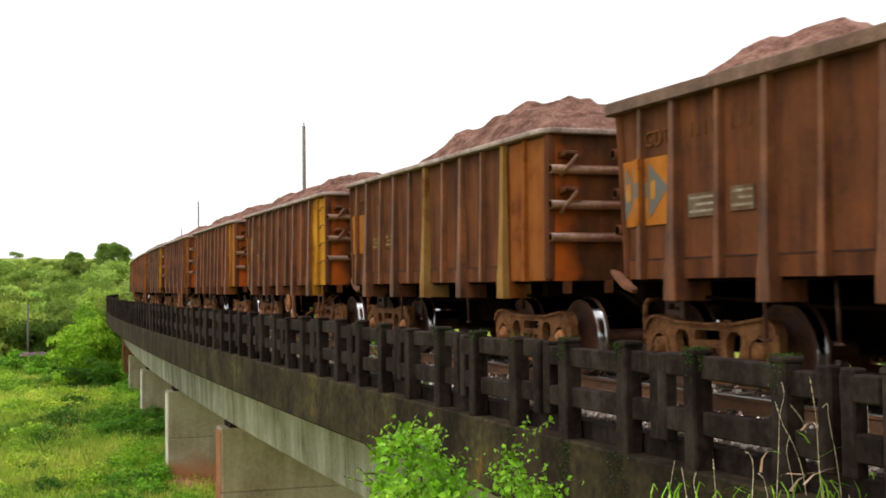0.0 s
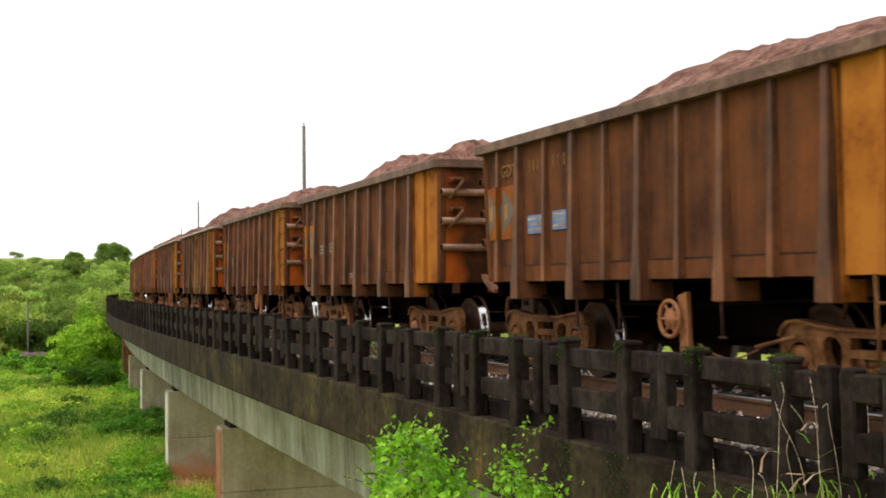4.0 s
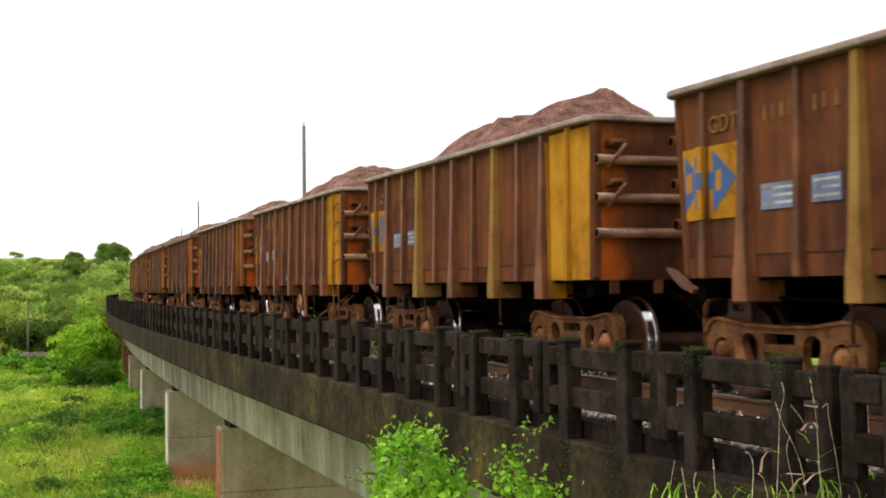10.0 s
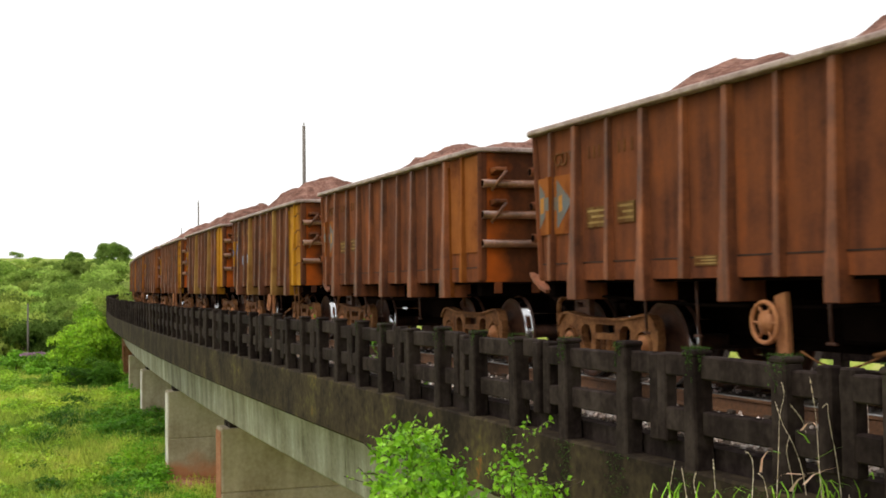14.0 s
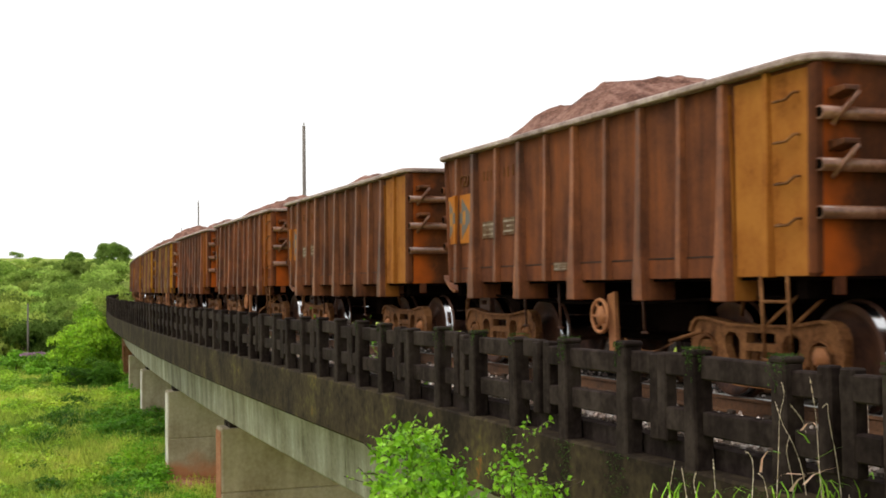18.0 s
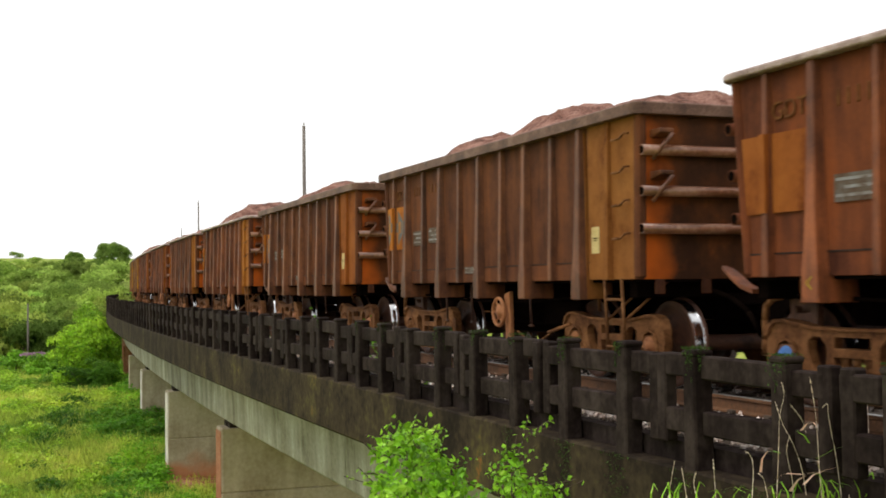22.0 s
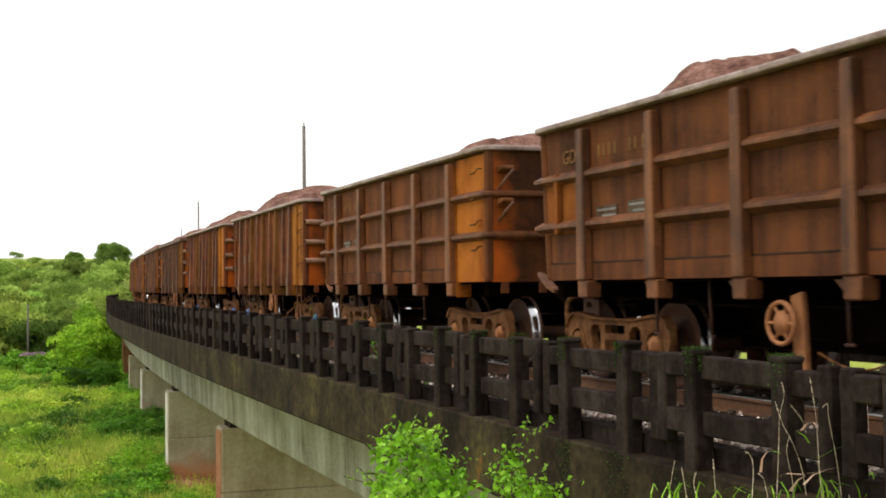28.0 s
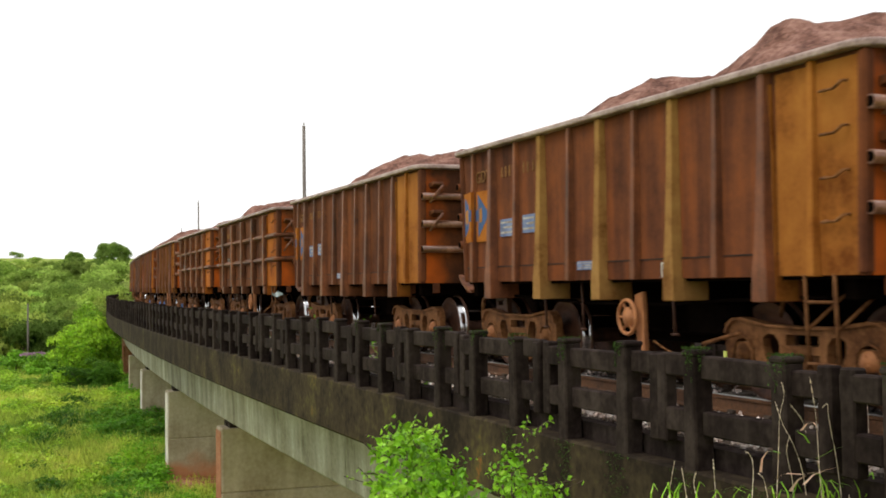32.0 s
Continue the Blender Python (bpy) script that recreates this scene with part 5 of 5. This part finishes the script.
# clumps of weed and tussock in the meadow, in drifts of one hue, thick and green along the piers, dark along a gully
rm = random.Random(77)
TUFT = []
for q in range(3):
    lobes = [(rm.uniform(-.8, .8), rm.uniform(-.8, .8), .75, .9, .9, .9) for _ in range(4)] + [(0, 0, 1.2, .8, .8, 1.0)]
    TUFT.append(quick_mesh("tuft", *leaf_cloud(rm, lobes, 480, .29), [LEAF_B]))
clumps = {}
MEADOW_HUES = ((.70, .72, .6), (1.05, .95, .8), (1.45, 1.2, 1.0), (1.75, 1.3, 1.3), (2.1, 1.4, 1.7))
for i in range(1150):
    y = 37 + 60 * rm.random() ** 1.15
    lush = i >= 700
    x = -y * (rm.uniform(.212, .278) if lush else rm.uniform(.25, .39))
    if i < 60:
        q = rm.random()
        x, y = -19.5 + 5.5 * q + rm.gauss(0, .5), 63 - 22 * q + rm.gauss(0, .5)
    if abs(x / y + .334) < .025 and y > 76:
        continue
    d = noise.noise(Vector((x * .13, y * .10, 4.0))) + rm.gauss(0, .13)
    k = rm.uniform(.16, .42) * (.55 + y / 100) * (1.15 if lush else 1.0)
    if i < 60:
        hue_ = (.34, .42, .30)
    elif lush:
        hue_ = ((.52, .62, .45), (.95, 1.05, .70), (1.3, 1.25, .85))[0 if d < -.12 else 1 if d < .2 else 2]
    else:
        hue_ = MEADOW_HUES[min(4, max(0, int(2.2 + d * 5)))]
    m = Matrix.Translation((x, y, ground_z(x, y) - .12)) @ Matrix.Rotation(rm.uniform(0, 6.28), 4, "Z") @ Matrix.Diagonal((k * 1.5, k * 1.5, k * rm.uniform(.5, .95), 1))
    clumps.setdefault(hue_, []).append((TUFT[rm.randrange(3)], m))
for hue_, made in clumps.items():
    verts, quads, o = [], [], 0
    for me, m in made:
        n = len(me.vertices)
        co = np.empty(n * 3)
        me.vertices.foreach_get("co", co)
        mm = np.array(m)
        verts.append(co.reshape(-1, 3) @ mm[:3, :3].T + mm[:3, 3])
        quads.append(np.arange(o, o + n).reshape(-1, 4))
        o += n
    ob = new("weed_clumps", quick_mesh("weed_clumps", np.concatenate(verts).tolist(), np.concatenate(quads).tolist(), [LEAF_B]))
    ob.color = (*hue_, 1)
    tagged(ob, "low leafy weed clumps scattered in the meadow grass", "weeds", kind="stuff")
for i in range(13):
    y = rt.uniform(42, 80)
    x = -y * rt.uniform(.235, .275) - .5
    k = rt.uniform(.25, .55)
    tree("shrub", SCRUB[rt.randrange(3)], x, y, (k * 1.3, k * 1.3, k * .7), rt.uniform(0, 6), (.55, .75, .6), "low dark green weeds by the piers", "shrub", "weeds by the piers", sink=.2)
rf = random.Random(5)
fv, ff = leaf_cloud(rf, [(i * .5 - 1.1, rf.uniform(-.3, .3), .25, .5, .4, .26) for i in range(6)], 900, .14)
fl = tree("flowering_shrub", SCRUB[1], -29.9, 89.0, (1.0, .8, .78), 0.2, (1.1, 1.1, .9), "green shrub topped with purple flowers in the meadow", "shrub", sink=.1)
blossom = part("blossoms", quick_mesh("blossoms", fv, ff, [FLOWER]), fl, "cluster of purple flowers", Matrix.Translation((0, 0, 2.1)))
tagged(blossom, kind="stuff")


# bare red earth round the piers
def earth(x, y, rx, ry, seed):
    rs = random.Random(seed)
    v, f, n, k = [], [], 22, 5
    for j in range(k + 1):
        for i in range(n):
            a = 2 * math.pi * i / n
            r = j / k * (1 + .3 * noise.noise(Vector((math.cos(a) * 2, math.sin(a) * 2, seed))))
            px_, py_ = x + rx * r * math.cos(a), y + ry * r * math.sin(a)
            v.append((px_, py_, ground_z(px_, py_) + .16 - .2 * (j / k) ** 2 + .05 * rs.random()))
    f = [(j * n + i, j * n + (i + 1) % n, (j + 1) * n + (i + 1) % n, (j + 1) * n + i) for j in range(k) for i in range(n)]
    tagged(new("earth_patch", quick_mesh("earth_patch", v, f, [SOIL])), "bare red clay patch at the foot of a pier", "bare earth", "earth patches by the piers")


for k, (rx, ry) in ((0, (2.6, 1.8)), (1, (2.4, 1.5)), (2, (1.8, 1.4)), (3, (2.2, 1.6))):
    p = spot(PIER_S + k * SPAN, 1.9)
    earth(p.x, p.y - .8, rx, ry, 3 + k)
earth(-11.2, 52.5, 1.0, .7, 11)


# meadow grass in the valley
def meadow():
    rs = random.Random(12)
    v, f = [], []
    for i in range(26000):
        y = 34 + 66 * rs.random() ** 1.25
        x = -y * rs.uniform(.195, .395)
        d = noise.noise(Vector((x * .16, y * .16, 7)))
        if rs.random() > .62 + .5 * d:
            continue
        z = ground_z(x, y)
        hgt = rs.uniform(.25, .55) * (1 + .6 * d)
        for b in range(4):
            a = rs.uniform(0, 6.28)
            w = rs.uniform(.025, .05) * (.6 + y / 60)
            lean_x, lean_y = hgt * rs.gauss(0, .4), hgt * rs.gauss(0, .4)
            bx, by = x + rs.gauss(0, .12), y + rs.gauss(0, .12)
            o = len(v)
            v += [(bx - w * math.cos(a), by - w * math.sin(a), z - .03), (bx + w * math.cos(a), by + w * math.sin(a), z - .03),
                  (bx + lean_x, by + lean_y, z + hgt * rs.uniform(.6, 1.1))]
            f.append((o, o + 1, o + 2))
    ob = new("meadow_grass", quick_mesh("meadow_grass", v, f, [BLADE]))
    tagged(ob, "tall uneven bright green meadow grass", "grass", kind="stuff")


meadow()


def pole(x, y, top, r, name="utility_pole", arm=True, label="tall slim grey concrete utility pole"):
    z0 = ground_z(x, y) - .3
    p = tagged(holder(name, Matrix.Translation((x, y, z0))), label, "utility pole", "poles beside the line" if arm else "")
    s = Shape()
    s.tube((0, 0, 0), (0, 0, top - z0), r * 1.25, r * .7, 10)
    part("shaft", s.mesh("shaft", [POLEM]), p)
    if arm:
        for dx in (0,):
            s = Shape()
            b = top - z0
            s.tube((dx, 0, b), (dx, 0, b + .07), .012, n=6)
            s.tube((dx, 0, b + .05), (dx, 0, b + .14), .035, .02, 8)
            part("insulator", s.mesh("insulator", [GLASSY]), p)
    return p


pole(-5.78, 50, 7.93, .095)
pole(-20.45, 100, 8.39, .085)
pole(-32.82, 150, 8.69, .08)
pole(-33.7, 97, .10, .085, arm=False, label="short weathered post among the trees")


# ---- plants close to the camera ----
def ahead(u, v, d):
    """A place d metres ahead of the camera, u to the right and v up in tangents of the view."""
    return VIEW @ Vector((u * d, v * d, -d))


def leafy(rs, v, f, base, way, size):
    """One pointed leaf of six corners, folded along its midrib."""
    q = way.to_track_quat("Y", "Z").to_matrix()
    tilt = Euler((rs.gauss(-.3, .5), rs.gauss(0, .7), rs.gauss(0, .3))).to_matrix()
    q = q @ tilt
    o = len(v)
    w = size * rs.uniform(.32, .42)
    for p in ((0, 0, 0), (w * .8, size * .3, .12 * size), (w * .7, size * .62, .1 * size), (0, size, -.08 * size), (-w * .7, size * .62, .1 * size), (-w * .8, size * .3, .12 * size)):
        v.append(base + q @ Vector(p))
    f += [(o, o + 1, o + 2, o + 3), (o, o + 3, o + 4, o + 5)]


def vine_bush(seed, lobes, leaves, size, runners, label, d):
    rs = random.Random(seed)
    v, f = [], []
    for i in range(leaves):
        u0, v0, ru, rv = rs.choices(lobes, [l[2] * l[3] for l in lobes])[0]
        a, r = rs.uniform(0, 6.28), math.sqrt(rs.random())
        edge = 1 + .5 * noise.noise(Vector((math.cos(a) * 2, math.sin(a) * 2, u0 * 30)))
        depth = d - .45 * math.sqrt(max(0, 1 - r * r)) + rs.uniform(0, 1.0)
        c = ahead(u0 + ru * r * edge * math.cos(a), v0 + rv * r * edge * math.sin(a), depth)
        way = Vector((rs.gauss(0, 1), rs.gauss(-.4, .8), rs.gauss(-.1, .7))).normalized()
        leafy(rs, v, f, c, way, size * rs.uniform(.6, 1.25))
    bush = tagged(holder("bush", Matrix.Identity(4)), label, "bush")
    s = Shape()
    for pts in runners:
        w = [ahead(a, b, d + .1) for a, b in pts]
        for p, q in zip(w, w[1:]):
            s.tube(p, q, .006, .005, 5)
            for i in range(4):
                leafy(rs, v, f, p.lerp(q, rs.random()), Vector((rs.gauss(0, 1), rs.gauss(-.3, .6), rs.gauss(.2, .7))).normalized(), size * rs.uniform(.5, .95))
    for i in range(16):
        u0, v0, ru, rv = rs.choice(lobes)
        a = rs.uniform(.3, 2.84)
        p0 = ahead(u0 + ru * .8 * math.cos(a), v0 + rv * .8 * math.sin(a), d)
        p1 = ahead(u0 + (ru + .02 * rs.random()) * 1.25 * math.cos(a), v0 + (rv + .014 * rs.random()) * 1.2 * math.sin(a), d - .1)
        s.tube(p0, p1, .004, .003, 5)
        for q in range(5):
            leafy(rs, v, f, p0.lerp(p1, rs.random()), Vector((rs.gauss(0, 1), rs.gauss(-.3, .6), rs.gauss(.2, .7))).normalized(), size * rs.uniform(.35, .8))
    for l in lobes:
        a = ahead(l[0], l[1], d + .2)
        s.tube((a.x, a.y, ground_z(a.x, a.y) - .1), a, .012, .006, 6)
    tagged(part("foliage", quick_mesh("foliage", v, f, [LEAF_N]), bush), kind="stuff")
    tagged(part("stem_tangle", s.mesh("stem_tangle", [BARK]), bush), kind="stuff")


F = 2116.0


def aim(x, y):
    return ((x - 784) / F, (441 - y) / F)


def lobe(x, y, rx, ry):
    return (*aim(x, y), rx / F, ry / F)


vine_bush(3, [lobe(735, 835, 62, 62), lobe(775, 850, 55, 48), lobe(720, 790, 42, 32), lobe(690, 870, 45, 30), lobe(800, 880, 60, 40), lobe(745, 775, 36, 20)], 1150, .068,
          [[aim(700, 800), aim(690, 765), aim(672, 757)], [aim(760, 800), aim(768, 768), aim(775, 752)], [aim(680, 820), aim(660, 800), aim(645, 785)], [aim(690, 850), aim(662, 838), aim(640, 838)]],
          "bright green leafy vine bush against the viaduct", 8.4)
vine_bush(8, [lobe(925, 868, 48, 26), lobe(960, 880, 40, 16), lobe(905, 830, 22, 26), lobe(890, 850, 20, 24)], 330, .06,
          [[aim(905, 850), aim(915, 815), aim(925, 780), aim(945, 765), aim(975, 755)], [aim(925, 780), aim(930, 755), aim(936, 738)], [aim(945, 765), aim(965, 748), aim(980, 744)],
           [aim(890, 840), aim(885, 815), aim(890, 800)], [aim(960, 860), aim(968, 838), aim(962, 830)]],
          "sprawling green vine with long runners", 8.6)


def stalks(seed, sets, mat, name, label, wide, d):
    rs = random.Random(seed)
    s = Shape()
    for pts in sets:
        fine = []
        ext = [pts[0]] + list(pts) + [pts[-1]]
        for a, b, c, e in zip(ext, ext[1:], ext[2:], ext[3:]):
            for q in (0, .25, .5, .75):
                fine.append([.5 * (2 * b[i] + (c[i] - a[i]) * q + (2 * a[i] - 5 * b[i] + 4 * c[i] - e[i]) * q * q + (3 * b[i] - a[i] - 3 * c[i] + e[i]) * q ** 3) for i in (0, 1)])
        fine.append(pts[-1])
        dd = d + rs.uniform(-.15, .15)
        w = [ahead(*aim(a, b), dd) for a, b in fine]
        n = len(w) - 1
        for i in range(n - 3, n):
            s.tube(w[i], w[i].lerp(w[i + 1], .6), wide * 1.5, wide * .5, 5)
        for i, (p, q) in enumerate(zip(w, w[1:])):
            s.tube(p, q, wide * (1 - .75 * i / n), wide * (1 - .75 * (i + 1) / n), 5)
    ob = new(name, s.mesh(name, [mat]))
    return tagged(ob, label, "grass")


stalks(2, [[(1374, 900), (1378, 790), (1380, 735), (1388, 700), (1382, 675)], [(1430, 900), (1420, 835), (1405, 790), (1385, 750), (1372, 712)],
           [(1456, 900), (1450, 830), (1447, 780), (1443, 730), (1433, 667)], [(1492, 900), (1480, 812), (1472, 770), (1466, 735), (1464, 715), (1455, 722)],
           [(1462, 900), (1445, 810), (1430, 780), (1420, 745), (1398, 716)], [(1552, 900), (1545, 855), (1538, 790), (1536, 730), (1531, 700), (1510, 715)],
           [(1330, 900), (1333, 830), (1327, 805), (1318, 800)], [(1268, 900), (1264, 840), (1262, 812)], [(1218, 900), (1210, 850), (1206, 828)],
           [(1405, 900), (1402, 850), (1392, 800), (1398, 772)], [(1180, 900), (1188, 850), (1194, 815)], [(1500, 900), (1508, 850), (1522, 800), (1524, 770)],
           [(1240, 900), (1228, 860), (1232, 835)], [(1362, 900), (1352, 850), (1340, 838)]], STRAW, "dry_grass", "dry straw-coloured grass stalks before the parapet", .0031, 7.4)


def blades(seed, sets, label, d, mat=LEAF_N, wide=.007, name="grass_clump"):
    rs = random.Random(seed)
    v, f = [], []
    for pts in sets:
        w = [ahead(*aim(a, b), d + rs.uniform(-.1, .1)) for a, b in pts]
        side = Vector((rs.uniform(.6, 1), rs.uniform(-.5, .5), rs.uniform(-.3, .3))).normalized()
        n = len(w) - 1
        o = len(v)
        for i, p in enumerate(w):
            h = wide * (1 - .9 * i / n)
            v += [p - side * h, p + side * h]
        f += [(o + 2 * i, o + 2 * i + 1, o + 2 * i + 3, o + 2 * i + 2) for i in range(n)]
    ob = new(name, quick_mesh(name, v, f, [mat]))
    tagged(ob, label, "grass", kind="stuff")


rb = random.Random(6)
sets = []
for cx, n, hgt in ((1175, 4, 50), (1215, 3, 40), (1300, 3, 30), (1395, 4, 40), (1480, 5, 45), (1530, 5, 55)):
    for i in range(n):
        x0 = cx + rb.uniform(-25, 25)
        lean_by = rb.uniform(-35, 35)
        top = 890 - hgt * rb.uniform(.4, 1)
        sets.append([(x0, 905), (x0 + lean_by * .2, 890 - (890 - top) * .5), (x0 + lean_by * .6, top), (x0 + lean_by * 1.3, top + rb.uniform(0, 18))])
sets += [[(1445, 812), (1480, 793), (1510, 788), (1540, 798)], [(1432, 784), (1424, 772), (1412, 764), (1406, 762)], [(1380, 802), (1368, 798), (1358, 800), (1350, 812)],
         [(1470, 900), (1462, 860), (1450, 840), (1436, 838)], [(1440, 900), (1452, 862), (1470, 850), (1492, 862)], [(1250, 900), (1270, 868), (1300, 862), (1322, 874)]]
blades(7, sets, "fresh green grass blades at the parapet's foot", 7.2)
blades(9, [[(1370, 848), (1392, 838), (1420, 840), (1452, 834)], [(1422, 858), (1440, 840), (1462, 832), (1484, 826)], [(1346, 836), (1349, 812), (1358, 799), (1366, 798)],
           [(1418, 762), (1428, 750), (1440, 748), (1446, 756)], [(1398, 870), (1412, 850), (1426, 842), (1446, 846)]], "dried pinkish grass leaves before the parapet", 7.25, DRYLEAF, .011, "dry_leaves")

# weeds rooted in the ballast and the ledge
for i, (s, o, k) in enumerate(((19.6, 2.75, 1.0), (20.4, 2.7, .8), (18.3, 2.8, .6), (16.6, 2.75, .5), (23.0, 2.7, .9), (14.2, 2.8, .45), (8.35, 3.0, .9), (26.5, 2.7, .8))):
    rs = random.Random(60 + i)
    v, f = [], []
    p = spot(s, o, -.12)
    for q in range(46):
        leafy(rs, v, f, p + Vector((rs.gauss(0, .09), rs.gauss(0, .09), abs(rs.gauss(0, .2)) * k * 1.6)), Vector((rs.gauss(0, 1), rs.gauss(0, 1), rs.gauss(.6, .5))).normalized(), rs.uniform(.03, .075))
    weed = tagged(holder("weed", Matrix.Identity(4)), "small green weed rooted in the ballast", "weed", "weeds in the ballast")
    tagged(part("foliage", quick_mesh("foliage", v, f, [LEAF_B]), weed), kind="stuff").color = (.8, .9, .8, 1)

# moss on the post heads nearest the camera: fine tufts on top, hanging down the faces in tongues
for k, n in ((-2, 260), (-1, 300), (0, 360), (1, 420), (2, 420), (3, 300), (4, 160), (5, 220), (6, 260), (8, 160), (9, 120), (11, 120)):
    rs = random.Random(40 + k)
    m = along(POST0 + k * STEP)
    v, f = [], []
    tongue = [(rs.uniform(-.07, .07), rs.uniform(.06, .26)) for _ in range(3)]
    side = [(rs.uniform(3.12, 3.26), rs.uniform(.06, .24)) for _ in range(2)]
    for i in range(n):
        e = rs.random()
        if e < .45:
            c = Vector((rs.uniform(-.086, .086), rs.uniform(3.105, 3.276), .686))
        elif e < .75:
            x, drop = rs.choice(tongue)
            q = rs.random()
            c = Vector((x + rs.gauss(0, .018) * (1.2 - q), 3.277, .685 - drop * q))
        else:
            y, drop = rs.choice(side)
            q = rs.random()
            c = Vector((-.08, y + rs.gauss(0, .02) * (1.2 - q), .685 - drop * q))
        leafy(rs, v, f, m @ c, Vector((rs.gauss(0, 1), rs.gauss(0, 1), rs.gauss(.1, .7))).normalized(), rs.uniform(.008, .020))
    part("moss_tuft", quick_mesh("moss_tuft", v, f, [MOSS]), viaduct, "green moss on a post head")


# hanging moss and rusty weed on the edge beam under the nearest posts
for s, wide, drop, n in ((POST0 + 2.92 * STEP, .10, .55, 260), (POST0 + 2.05 * STEP, .14, .50, 300), (POST0 + 1.1 * STEP, .10, .60, 200), (POST0 + 4.1 * STEP, .08, .40, 140), (POST0 + .25 * STEP, .16, .45, 240)):
    rs = random.Random(int(s * 10))
    v, f = [], []
    for i in range(n):
        q = rs.random() ** 1.3
        c = spot(s + rs.gauss(0, wide) * (1 - .5 * q), 3.284, -.20 - drop * q)
        leafy(rs, v, f, c, Vector((rs.gauss(0, 1), rs.gauss(0, .6), rs.gauss(-.3, .7))).normalized(), rs.uniform(.008, .022))
    part("moss_tuft", quick_mesh("moss_tuft", v, f, [MOSS]), viaduct, "hanging green moss on the edge beam")


def motions():
    for j, (w, sets) in wagons.items():
        walk(w, [(i * 0.5, stand(run(i * 0.5) + PITCH * j)) for i in range(65)])
        for ws in sets:
            x = ws.matrix_basis.translation.x
            turn0 = (j * 1.7 + x) % 3
            walk(ws, [(i * 0.1, pose(x, 0, 0.484, 0, math.degrees(((run(i * 0.1) - run(0)) / 0.484 + turn0) % (2 * math.pi)), 0)) for i in range(321)])


motions()
